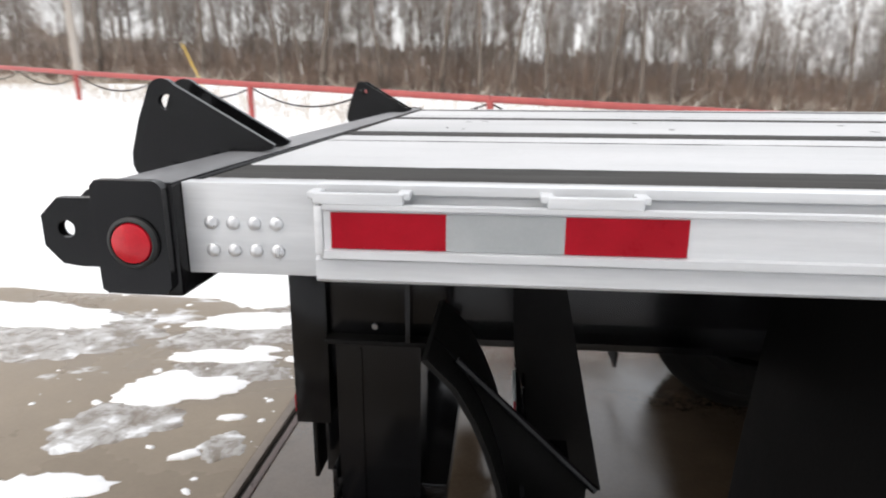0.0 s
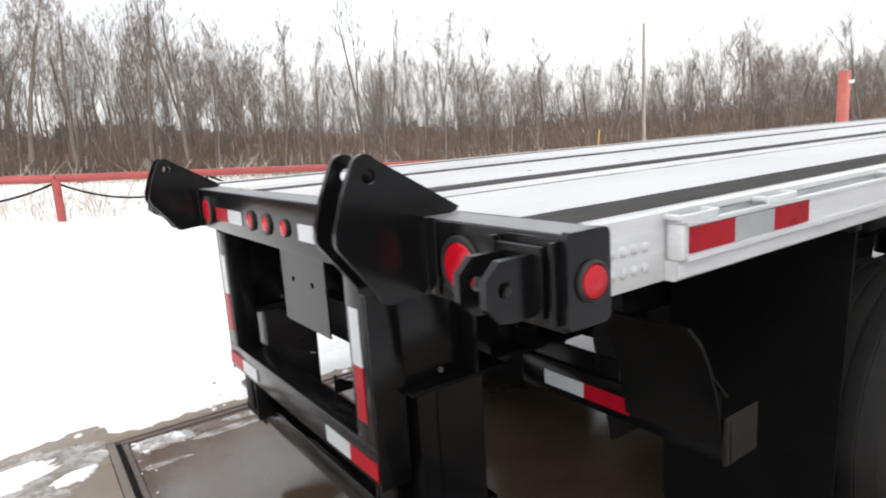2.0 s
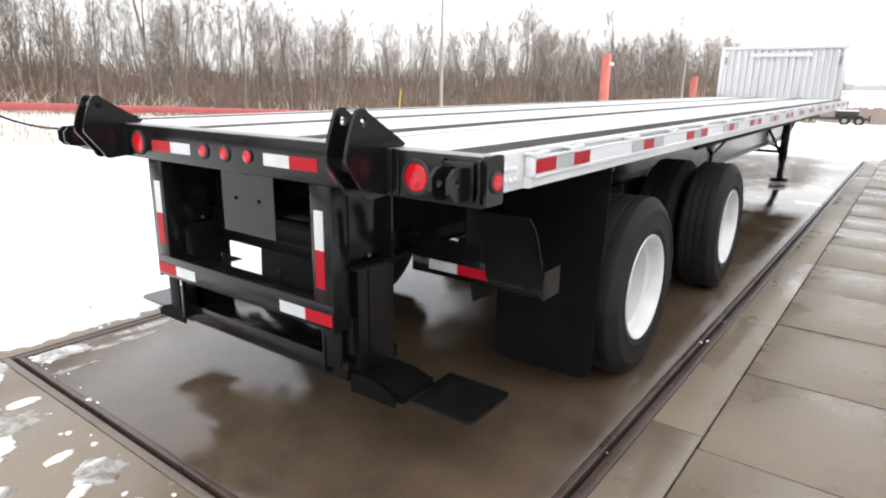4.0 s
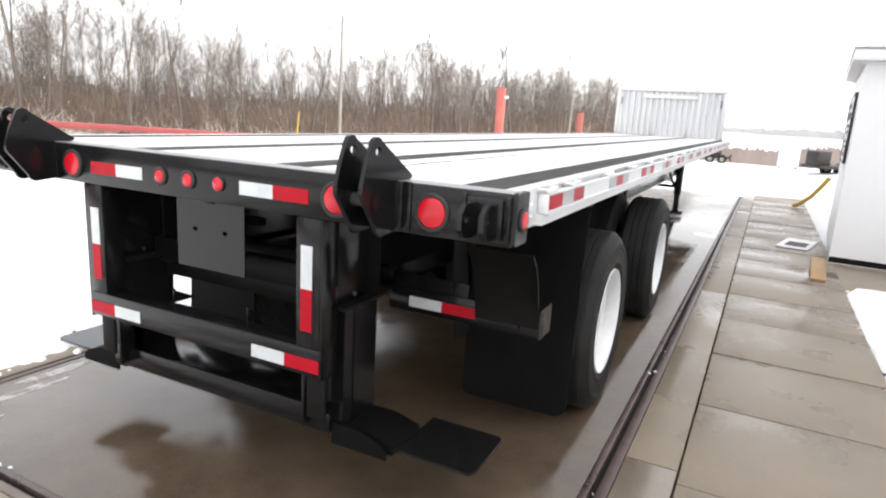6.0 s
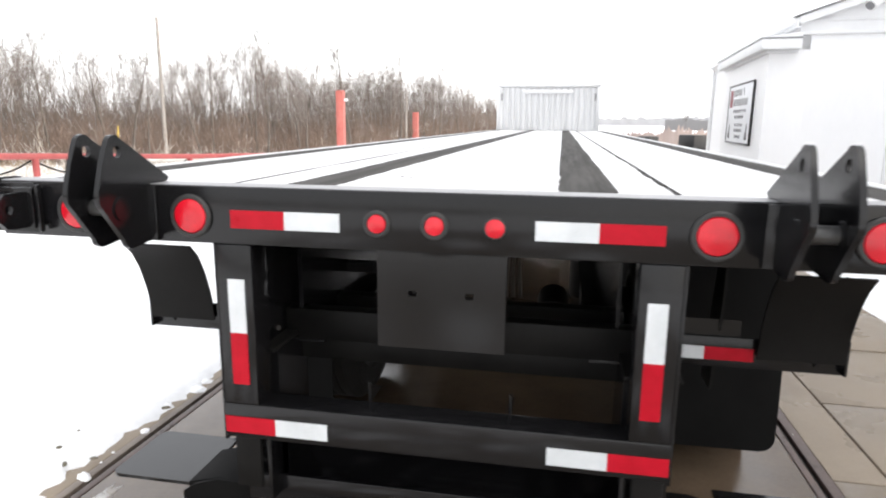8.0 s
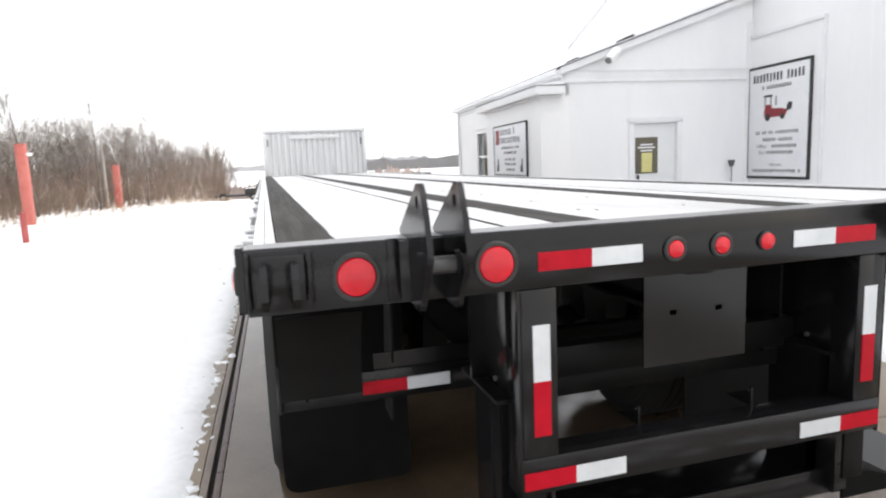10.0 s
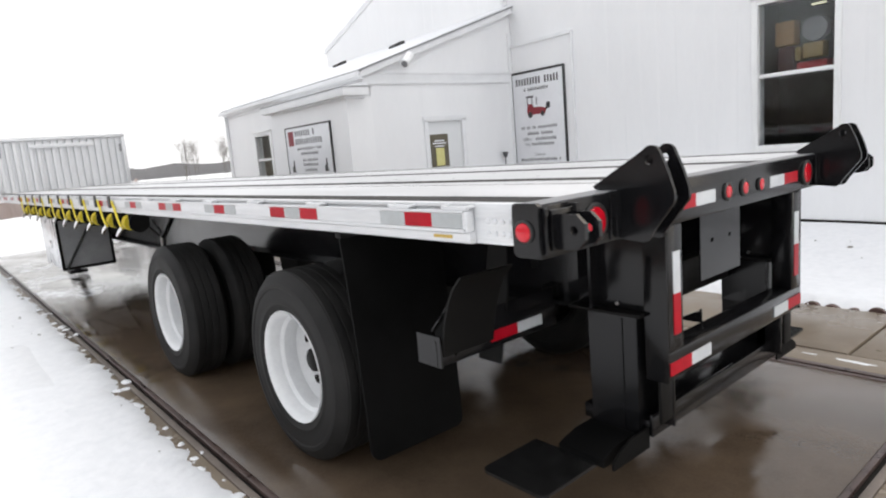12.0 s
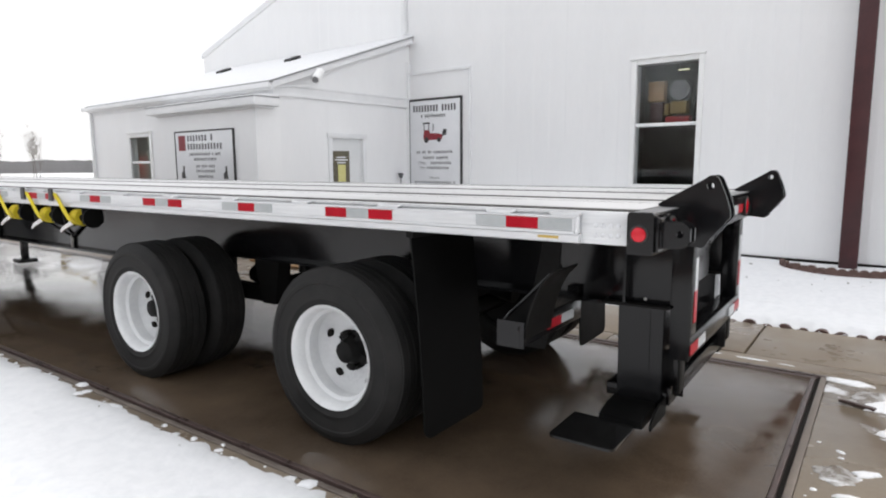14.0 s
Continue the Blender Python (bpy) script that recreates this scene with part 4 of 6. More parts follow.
for s in SIDES:
    rail = part("side_rail", prism(bmesh.new(), [(s * a, b) for a, b in ((1.236, 1.314), (1.262, 1.314), (1.262, 1.302), (1.256, 1.298), (1.256, 1.226), (1.282, 1.222), (1.287, 1.218), (1.287, 1.192), (1.282, 1.187), (1.20, 1.187), (1.20, 1.195), (1.236, 1.2))], "x", 0.285, RX1), ALU, trailer, "extruded aluminium side rail")
    part("end_plate", simple(RX0, 0.285, *ys(s, 1.236, 1.262), 1.187, 1.314, 0.002), ALU, rail, "bolted aluminium end plate")
    part("rub_rail", prism(bmesh.new(), [(s * a, b) for a, b in ((1.286, 1.224), (1.300, 1.224), (1.300, 1.234), (1.294, 1.236), (1.294, 1.286), (1.300, 1.288), (1.300, 1.294), (1.286, 1.294))], "x", 0.300, RX1), ALU, rail, "aluminium rub rail")
    part("rail_end", simple(0.287, 0.299, *ys(s, 1.263, 1.296), 1.226, 1.292, 0.004), ALU, rail)
    xs = [0.345, 0.64] + [0.64 + 0.61 * k for k in range(1, 21)]
    for x in xs:
        ob = part("stake_pocket", pocket, None, rail)
        ob.matrix_basis = Matrix.Translation((x, s * 1.256, 1.266)) @ Matrix.Rotation(math.pi if s > 0 else 0, 4, "Z")
    for i in range(4):
        for z in (1.259, 1.221):
            ob = part("bolt", bolt, None, rail)
            ob.matrix_basis = Matrix.Translation((0.135 + 0.0303 * i, s * 1.262, z)) @ Matrix.Rotation(math.pi if s > 0 else 0, 4, "Z")
    for g in range(16):
        x = 0.310 if g == 0 else 1.222 + 0.857 * (g - 1)
        for k in range(3):
            red = (k % 2 == 0) == ((g % 2 == 0) == (s < 0))
            if x + 0.147 * (k + 1) < RX1 - 0.1:
                tape(x + 0.1475 * k, x + 0.1475 * (k + 1), *ys(s, 1.294, 1.2965), 1.237, 1.284, red, rail)
part("tag", simple(0.37, 0.46, 1.287, 1.290, 1.202, 1.212), GUARD, trailer, "small amber sticker")

# deck of aluminium planks and timber nailing strips
EDGES = (0.0, 0.302, 0.462, 0.604, 1.062, 1.207, 1.236)
FROST = []
for s in SIDES:
    for k, (a, b) in enumerate(zip(EDGES, EDGES[1:])):
        if k in (1, 4):
            part("nailing_strip", simple(RX0 + 0.012, RX1, *ys(s, a + 0.002, b - 0.002), 1.283, 1.3122, 0.002), NAILER, trailer, "wet dark timber nailing strip")
            continue
        if k == 3:
            part("joint", simple(RX0 + 0.012, RX1, *ys(s, a - 0.010, a + 0.010), 1.285, 1.3121), GAP, trailer, "dark groove between the planks")
        lo, hi = a + (0.011 if k == 3 else 0.001 if k else 0.0), b - (0.011 if k == 2 else 0.001)
        part("plank", simple(RX0 + 0.012, RX1, *ys(s, lo, hi), 1.285, 1.310, 0.002), PLANK, trailer, "frost-dusted aluminium deck plank")
        FROST.append((s, k, lo, hi))


def frost(s, k, lo, hi):
    """A thin ragged film of snow on one plank; it creeps over the timber beside it and bridges the grooves here and there."""
    verts, faces = [], []
    rng = random.Random(k * 7 + s)
    n = 900
    for i in range(n + 1):
        x = RX0 + 0.016 + (RX1 - RX0 - 0.03) * (i / n) ** 1.6
        rag = 0.5 * noise.noise((x * 1.1, k * 5 + s, 0)) + 0.5 * noise.noise((x * 6, k * 5 + s, 2)) + 0.3 * noise.noise((x * 23, k, s))
        rag2 = 0.5 * noise.noise((x * 1.1, k * 5 + s, 7)) + 0.5 * noise.noise((x * 6, k * 5 + s, 9)) + 0.3 * noise.noise((x * 23, k, s + 5))
        a = lo + ((0.012 * rag - 0.001 if k == 3 else 0.012 * rag - 0.003) if k else 0)
        b = hi - (0.012 * rag2 - 0.002 if k in (0, 3) else 0.012 * rag2 - 0.002)
        if k == 5:
            a, b = lo + 0.002, hi - 0.003
        if k == 2:
            a -= 0.012 * max(0.0, noise.noise((x * 0.8, s, 4)) + 0.25)
            b += 0.010 * max(0.0, noise.noise((x * 3.1, s, 6)))
        top = 1.3129 + 0.0004 * noise.noise((x * 9, k, 3))
        for y, z in ((a, 1.3123 if k else top), (a + 0.004, top), (b - 0.004, top), (b, 1.3123)):
            verts.append((x, s * y, z))
    for i in range(n):
        for j in range(3):
            f = (i * 4 + j, i * 4 + 4 + j, i * 4 + 5 + j, i * 4 + 1 + j)
            faces.append(f if s > 0 else f[::-1])
    data = bpy.data.meshes.new("frost")
    data.from_pydata(verts, [], faces)
    data.materials.append(PLANK)
    return data


for f in FROST:
    part("frost", frost(*f), None, trailer, "thin film of snow on the deck")
screw = mesh_of("screw", lathe(bmesh.new(), [(0.013, 0.0), (0.011, -0.002), (0.0001, -0.0025)], 8, Matrix.Rotation(radians(-90), 4, "X")), DUSTY)
for s in SIDES:
    for k in range(21):
        for y in (0.15,) if k % 3 else (0.15, 0.19):
            ob = part("screw", screw, None, trailer)
            ob.location = (0.38 + 0.61 * k + (0.05 if y > 0.16 else 0) + 0.03 * math.sin(k * 3.1 + s), s * (y + 0.012 * math.sin(k * 5.3 + s)), 1.3125 + LIFT)
            ob.scale = (0.75 + 0.45 * math.sin(k * 2.2 + s * 2), 0.55 + 0.2 * math.sin(k * 1.3), 0.6)
            ob.rotation_euler.z = k * 1.3

# bulkhead at the front
bulk = part("bulkhead", simple(13.335, 13.350, -1.11, 1.20, 1.30, 2.335), BULK, trailer, "ribbed aluminium front bulkhead")
for k in range(17):
    y = -1.02 + 0.1285 * k + 0.065
    part("rib", prism(bmesh.new(), [(13.335, y - 0.040), (13.288, y - 0.028), (13.288, y + 0.028), (13.335, y + 0.040)], "z", 1.32, 2.27), BULK, bulk)
part("frame", simple(13.275, 13.352, -1.115, 1.21, 2.285, 2.350, 0.006), BULK, bulk)
for y0, y1 in ((-1.115, -1.040), (1.135, 1.21)):
    part("frame", simple(13.275, 13.352, y0, y1, 1.30, 2.285, 0.006), BULK, bulk)
part("rail", simple(13.255, 13.289, -0.52, 0.62, 2.13, 2.215, 0.008), BULK, bulk)
for y in (-1.00, 1.095):
    part("slot", simple(13.268, 13.274, y - 0.018, y + 0.018, 1.98, 2.14), SIGNGREY, bulk)

# landing gear
for s in SIDES:
    leg = part("landing_leg", simple(10.29, 10.41, *ys(s, 0.60, 0.72), 0.35, 1.16, 0.006), BLACK, trailer, "black square landing leg")
    part("inner_leg", simple(10.305, 10.395, *ys(s, 0.615, 0.705), 0.06, 0.36, 0.004), BLACK, leg)
    part("foot", simple(10.21, 10.49, *ys(s, 0.53, 0.79), 0.012, 0.07, 0.012), BLACK, leg)
    part("brace", tube(bmesh.new(), (10.35, s * 0.62, 0.45), (9.55, s * 0.50, 0.95), 0.022, 8), BLACK, leg)
part("cross_brace", tube(bmesh.new(), (10.35, -0.62, 0.50), (10.35, 0.62, 0.50), 0.025, 8), BLACK, trailer)
part("cross_brace", tube(bmesh.new(), (10.35, -0.62, 0.55), (10.35, 0.62, 1.05), 0.020, 8), BLACK, trailer)

# tool box under the deck
tbox = part("tool_box", simple(8.15, 9.30, 0.57, 1.19, 0.36, 1.02, 0.01), ALUPLATE, trailer, "aluminium under-deck tool box")
part("panel", simple(8.140, 8.1495, 0.60, 1.165, 0.385, 0.995), PANELGREY, tbox, "plain grey end panel")
for y0, y1, z0, z1 in ((0.565, 1.20, 0.345, 0.383), (0.565, 1.20, 0.997, 1.03), (0.565, 0.598, 0.383, 0.997), (1.167, 1.20, 0.383, 0.997)):
    part("box_rim", simple(8.132, 8.1495, y0, y1, z0, z1), DUSTY, tbox)
part("box_brace", tube(bmesh.new(), (8.12, 0.70, 1.1), (8.12, 1.15, 0.36), 0.016, 8), BLACK, tbox)
part("latch", simple(8.65, 8.75, 1.19, 1.205, 0.62, 0.72, 0.004), CHROME, tbox)

# strap winches along the left rail
winch_body = bmesh.new()
tube(winch_body, (-0.36, 1.215, 1.105), (-0.01, 1.215, 1.105), 0.040, 14)
for x in (-0.372, -0.060):
    tube(winch_body, (x, 1.215, 1.105), (x + 0.014, 1.215, 1.105), 0.078, 20)
box(winch_body, -0.055, -0.040, 1.13, 1.285, 1.03, 1.19, 0.004)
box(winch_body, -0.350, -0.335, 1.13, 1.285, 1.06, 1.19, 0.004)
winch_body = mesh_of("winch", winch_body, DUSTY)
roll = mesh_of("strap", lathe(bmesh.new(), [(0.03, -0.050), (0.060, -0.050), (0.064, -0.045), (0.064, 0.045), (0.060, 0.050), (0.03, 0.050)], 24, Matrix.Translation((-0.205, 1.235, 1.105)) @ Matrix.Rotation(radians(90), 4, "Z")), STRAP)
tail = bmesh.new()
lead = [(1.302, 1.29), (1.310, 1.22), (1.324, 1.14), (1.328, 1.09), (1.318, 1.070)]
prism(tail, lead + [(a - 0.006, b) for a, b in lead[::-1]], "x", -0.030, 0.030)
for v in tail.verts:
    v.co.x += 0.02 - 1.42 * (1.27 - v.co.z)
tail = mesh_of("strap_tail", tail, STRAP)
hook = mesh_of("flat_hook", prism(bmesh.new(), [(-0.290, 1.062), (-0.250, 1.086), (-0.120, 1.035), (-0.075, 1.000), (-0.090, 0.988), (-0.135, 1.012)], "y", 1.312, 1.332), CHROME)
cuff = mesh_of("cuff", simple(0.055, 0.125, 1.2995, 1.312, 1.225, 1.325, 0.004), INK)
for x in (4.59, 5.09, 5.68, 6.26, 6.85, 7.44, 8.05, 8.65, 9.25, 9.85):
    w = part("winch", winch_body, None, trailer, "black strap winch under the side rail")
    w.location.x = x
    part("strap", roll, None, w, "roll of yellow webbing")
    part("strap_tail", tail, None, w, "yellow webbing tail")
    part("flat_hook", hook, None, w)
    part("cuff", cuff, None, w)


# ---- buildings ----
B = Matrix.Translation((7.37, -2.975, 0.045)) @ Matrix.Rotation(radians(-4.3), 4, "Z")
A = B @ Matrix.Translation((-0.20, 0.13, 1.4)) @ Matrix.Diagonal((0.978, 0.978, 0.978, 1)) @ Matrix.Translation((0, 0, -1.4))
annex = thing("office_annex", "white metal-clad lean-to office with a snowy shed roof", "building", A)
Z0 = -0.1
U0, U1, WF, WB = 0.15, 6.95, -0.33, -3.655
EY, EZ, SIDE_U = -0.24, 2.815, 0.03


def roof_z(y):
    """Under side of the shed roof."""
    return EZ - 0.03 + (EY - y) * 0.342


# front wall round its window, boxed-out bay, gable-side wall round the door
SW0, SW1, SWZ0, SWZ1 = 4.30, 5.16, 1.02, 2.05
for u0, u1, z0, z1 in ((3.25, SW0, Z0, 2.74), (SW1, U1, Z0, 2.74), (SW0, SW1, Z0, SWZ0), (SW0, SW1, SWZ1, 2.74), (U0, 3.25, 2.40, 2.74)):
    part("wall", simple(u0, u1, WF - 0.14, WF, z0, z1), CLAD, annex)
part("bay", simple(U0, 3.25, WF - 0.14, 0.0, Z0, 2.40), CLAD, annex, "boxed-out white bay")
cap = part("bay_cap", simple(-0.04, 3.45, WF + 0.002, 0.14, 2.40, 2.53, 0.008), TRIM, annex, "white boxed bay cornice")
part("drip_edge", simple(-0.05, 3.46, WF + 0.004, 0.15, 2.53, 2.545), SIGNGREY, cap)
part("snow", prism(bmesh.new(), [(0.13, 2.545), (0.11, 2.56), (WF + 0.01, 2.60), (WF + 0.01, 2.545)], "x", -0.03, 3.44), SNOW, cap)
part("bed_mould", simple(U0 - 0.05, 3.30, WF + 0.003, 0.05, 2.365, 2.40, 0.006), TRIM, cap)
DW0, DW1, DZ = -2.36, -1.50, 1.98
def side_wall(y0, y1, z0):
    return prism(bmesh.new(), [(y0, z0), (y1, z0), (y1, roof_z(y1) - 0.005), (y0, roof_z(y0) - 0.005)], "x", U0, U0 + 0.14)
part("wall", side_wall(DW1, WF - 0.14, Z0), CLAD, annex)
part("wall", simple(U0, U0 + 0.14, WF - 0.139, WF - 0.002, 2.402, 2.739), CLAD, annex)
part("wall", side_wall(WB, DW0, Z0), CLAD, annex)
part("wall", side_wall(DW0, DW1, DZ), CLAD, annex)
part("wall", prism(bmesh.new(), [(WB, Z0), (WF - 0.14, Z0), (WF - 0.14, 2.7), (WB, 3.8)], "x", U1 - 0.14, U1), CLAD, annex)
part("trim_band", simple(U0 - 0.03, U0, WB, WF, 2.585, 2.625, 0.004), TRIM, annex)
part("trim_band", simple(U0 - 0.03, U0, WB, WF, 2.745, 2.785, 0.004), TRIM, annex)
part("trim_band", simple(U0 - 0.018, U0, WB, WF, 2.625, 2.745), TRIM, annex)
part("fascia", simple(SIDE_U + 0.02, U1 + 0.13, EY - 0.045, EY - 0.015, 2.665, 2.785, 0.004), TRIM, annex)
part("gutter", simple(SIDE_U + 0.02, U1 + 0.30, EY - 0.014, EY + 0.045, 2.70, 2.785, 0.014), TRIM, annex)
part("soffit", simple(SIDE_U + 0.03, U1 + 0.12, WF, EY - 0.046, 2.672, 2.69), TRIM, annex)
part("frieze", simple(3.26, U1, WF, WF + 0.02, 2.60, 2.670, 0.004), TRIM, annex)
part("rake_board", prism(bmesh.new(), [(EY - 0.05, roof_z(EY - 0.05) - 0.10), (EY - 0.05, roof_z(EY - 0.05)), (WB, roof_z(WB)), (WB, roof_z(WB) - 0.10)], "x", SIDE_U + 0.02, SIDE_U + 0.045), TRIM, annex)
part("rake_soffit", prism(bmesh.new(), [(EY - 0.05, roof_z(EY - 0.05) - 0.045), (EY - 0.05, roof_z(EY - 0.05) - 0.03), (WB, roof_z(WB) - 0.03), (WB, roof_z(WB) - 0.045)], "x", SIDE_U + 0.046, U0), TRIM, annex)
roof = part("roof", prism(bmesh.new(), [(EY + 0.02, EZ - 0.03), (EY + 0.02, EZ - 0.012), (WB, roof_z(WB) + 0.025), (WB, roof_z(WB) + 0.005)], "x", SIDE_U, U1 + 0.15), SIGNGREY, annex, "thin grey metal shed roof under snow")
part("roof_snow", prism(bmesh.new(), [(EY - 0.01, EZ - 0.008), (EY - 0.03, EZ + 0.012), (WB, roof_z(WB) + 0.055), (WB, roof_z(WB) + 0.026)], "x", SIDE_U + 0.025, U1 + 0.13), SNOW, roof)
for u, y in ((2.75, -2.78), (5.40, -2.78)):
    vent = part("roof_vent", prism(bmesh.new(), [(y - 0.14, roof_z(y - 0.14) + 0.05), (y + 0.14, roof_z(y + 0.14) + 0.05), (y + 0.13, roof_z(y + 0.13) + 0.10), (y - 0.12, roof_z(y - 0.12) + 0.115)], "x", u - 0.12, u + 0.12), GROMMET, annex, "low black roof vent")
part("downspout", simple(U1 - 0.02, U1 + 0.05, WF + 0.002, WF + 0.07, 0.1, 2.66, 0.012), TRIM, annex)
# door
door = part("door", simple(U0 + 0.03, U0 + 0.07, DW0 + 0.05, DW1 - 0.05, 0.0, DZ - 0.04, 0.004), DOORPAINT, annex, "closed grey-white door with a notice")
for y0, y1, z0, z1 in ((DW0 - 0.03, DW0 + 0.05, 0, DZ), (DW1 - 0.05, DW1 + 0.03, 0, DZ), (DW0 - 0.05, DW1 + 0.05, DZ - 0.04, DZ + 0.05)):
    part("frame", simple(U0 - 0.03, U0 + 0.10, y0, y1, z0, z1, 0.004), TRIM, door)
part("door_handle", tube(bmesh.new(), (U0 - 0.005, DW1 - 0.13, 0.98), (U0 - 0.005, DW1 - 0.13, 1.12), 0.022, 10), INK, door)
part("notice", simple(U0 + 0.018, U0 + 0.026, -1.99, -1.60, 1.14, 1.715), OLIVE, door, "dark notice with a yellow sheet")
part("sheet", simple(U0 + 0.010, U0 + 0.017, -1.885, -1.705, 1.16, 1.47), YELLOWPAPER, door)
for k, (w, z) in enumerate(((0.22, 1.60), (0.30, 1.555), (0.20, 1.505))):
    part("text_bar", simple(U0 + 0.012, U0 + 0.017, -1.79 - w / 2, -1.79 + w / 2, z - 0.012, z + 0.012), SIGN, door)
part("base_strip", simple(U0 - 0.006, U0, WB, -0.002, -0.06, 0.012), GAP, annex)
part("step", simple(U0 - 0.9, U0, DW0 - 0.3, DW1 + 0.3, -0.1, 0.16, 0.01), WALKWAY, annex)


def sash_window(parent, u0, u1, y, z0, z1, depth, stock, fw=0.08):
    """A double-hung window in a wall that faces +y; stock: whether coloured goods stand behind its upper pane."""
    win = part("window", simple(u0 - fw, u0, y - 0.08, y + 0.035, z0 - fw, z1 + fw, 0.008), FRAMEWHITE, parent, "white double-hung window")
    for a, b, c, d in ((u1, u1 + fw, z0 - fw, z1 + fw), (u0, u1, z1, z1 + fw), (u0, u1, z0 - fw, z0), (u0, u1, (z0 + z1) / 2 - 0.025, (z0 + z1) / 2 + 0.025)):
        part("frame", simple(a, b, y - 0.08, y + (0.035 if d - c > 0.06 else 0.0), c, d, 0.008), FRAMEWHITE, win)
    part("head_cap", simple(u0 - fw - 0.02, u1 + fw + 0.02, y, y + 0.06, z1 + fw, z1 + fw + 0.025, 0.004), FRAMEWHITE, win)
    part("sill", simple(u0 - fw - 0.02, u1 + fw + 0.02, y - 0.02, y + 0.07, z0 - fw - 0.03, z0 - fw, 0.005), FRAMEWHITE, win)
    for c, d in ((z0, (z0 + z1) / 2 - 0.025), ((z0 + z1) / 2 + 0.025, z1)):
        pane = part("pane", simple(u0, u1, y - 0.05, y - 0.045, c, d), GLASS, win)
        pane.visible_shadow = False
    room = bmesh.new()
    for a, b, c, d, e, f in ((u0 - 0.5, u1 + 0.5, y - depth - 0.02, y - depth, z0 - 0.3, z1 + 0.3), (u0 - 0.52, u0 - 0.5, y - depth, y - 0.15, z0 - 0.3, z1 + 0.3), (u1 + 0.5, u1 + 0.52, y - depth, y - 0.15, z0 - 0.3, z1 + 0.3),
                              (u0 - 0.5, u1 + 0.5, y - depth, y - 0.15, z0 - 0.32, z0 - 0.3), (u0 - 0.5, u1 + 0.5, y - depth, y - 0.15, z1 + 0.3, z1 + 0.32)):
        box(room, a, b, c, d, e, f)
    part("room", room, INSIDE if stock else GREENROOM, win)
    if stock:
        zm = (z0 + z1) / 2
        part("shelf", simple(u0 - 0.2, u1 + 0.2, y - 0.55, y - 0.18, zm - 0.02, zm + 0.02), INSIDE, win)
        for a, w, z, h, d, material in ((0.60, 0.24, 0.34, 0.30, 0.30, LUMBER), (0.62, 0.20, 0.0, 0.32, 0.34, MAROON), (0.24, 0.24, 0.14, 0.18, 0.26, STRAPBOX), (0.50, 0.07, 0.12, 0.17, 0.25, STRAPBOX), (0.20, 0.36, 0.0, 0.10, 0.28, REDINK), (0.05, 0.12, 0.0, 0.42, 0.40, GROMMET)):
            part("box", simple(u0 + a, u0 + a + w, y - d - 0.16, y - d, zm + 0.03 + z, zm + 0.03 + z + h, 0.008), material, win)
        part("drum", tube(bmesh.new(), (u0 + 0.36, y - 0.42, zm + 0.52), (u0 + 0.36, y - 0.30, zm + 0.52), 0.15, 20), SIGNGREY, win)
        part("room_lamp", simple(u0 + 0.24, u0 + 0.40, y - 0.34, y - 0.30, z1 - 0.085, z1 - 0.065, 0.004), ROOMLAMP, win, "small lit ceiling lamp")
    return win


sash_window(annex, SW0, SW1, WF, SWZ0, SWZ1, 0.32, False, 0.09)

# bay sign: bars stand for its lettering
def sign_board(name, label, u0, u1, y, z0, z1, rows, parent_m, t=0.016):
    sg = thing(name, label, "sign", parent_m)
    part("board", simple(u0, u1, y, y + 0.025, z0, z1, 0.003), SIGN, sg)
    for a, b, c, d in ((u0 - 0.01, u0 + t, z0, z1), (u1 - t, u1 + 0.01, z0, z1), (u0, u1, z1 - t, z1 + 0.01), (u0, u1, z0 - 0.01, z0 + t)):
        part("frame", simple(a, b, y, y + 0.032, c, d, 0.003), INK, sg)
    for c, w, z, h, material in rows:
        part("text_bar", simple(c - w / 2, c + w / 2, y + 0.025, y + 0.0265, z - h / 2, z + h / 2), material, sg)
    return sg


def letters(rows, c, w, z, h, material, n, seed):
    """A word as a row of short bars."""
    rng = random.Random(seed)
    step = w / n
    for i in range(n):
        if rng.random() > 0.08:
            rows.append((c + w / 2 - (i + 0.5) * step, step * 0.54, z + rng.choice((0, 0, -0.06, 0.05)) * h, h * rng.choice((1, 1, 1, 0.9)), material))


SA0, SA1 = 0.76, 2.64
rows = [(SA1 - 0.24, 0.24, 1.865, 0.27, DEEPRED)]
letters(rows, 1.80, 0.86, 1.945, 0.105, PRINT, 9, 1)
letters(rows, 1.66, 1.14, 1.80, 0.105, PRINT, 12, 2)
for k, (w, z) in enumerate(((1.02, 1.665), (0.74, 1.575), (0.62, 1.455), (0.62, 1.37), (0.5, 1.275))):
    letters(rows, 1.66, w, z, 0.048, PRINT, int(w * 22), 5 + k)
sa = sign_board("bay_sign", "white board sign with red mark and grey lettering on the bay", SA0, SA1, 0.002, 1.17, 2.07, rows, A)
for u in (2.38, 1.00):
    lift = prism(bmesh.new(), [(u - 0.06, 1.24), (u + 0.09, 1.24), (u + 0.08, 1.34), (u + 0.03, 1.36), (u + 0.02, 1.46), (u - 0.02, 1.46), (u - 0.03, 1.30)], "y", 0.027, 0.031)
    part("picture", lift, INK, sa, "small dark machine outline")

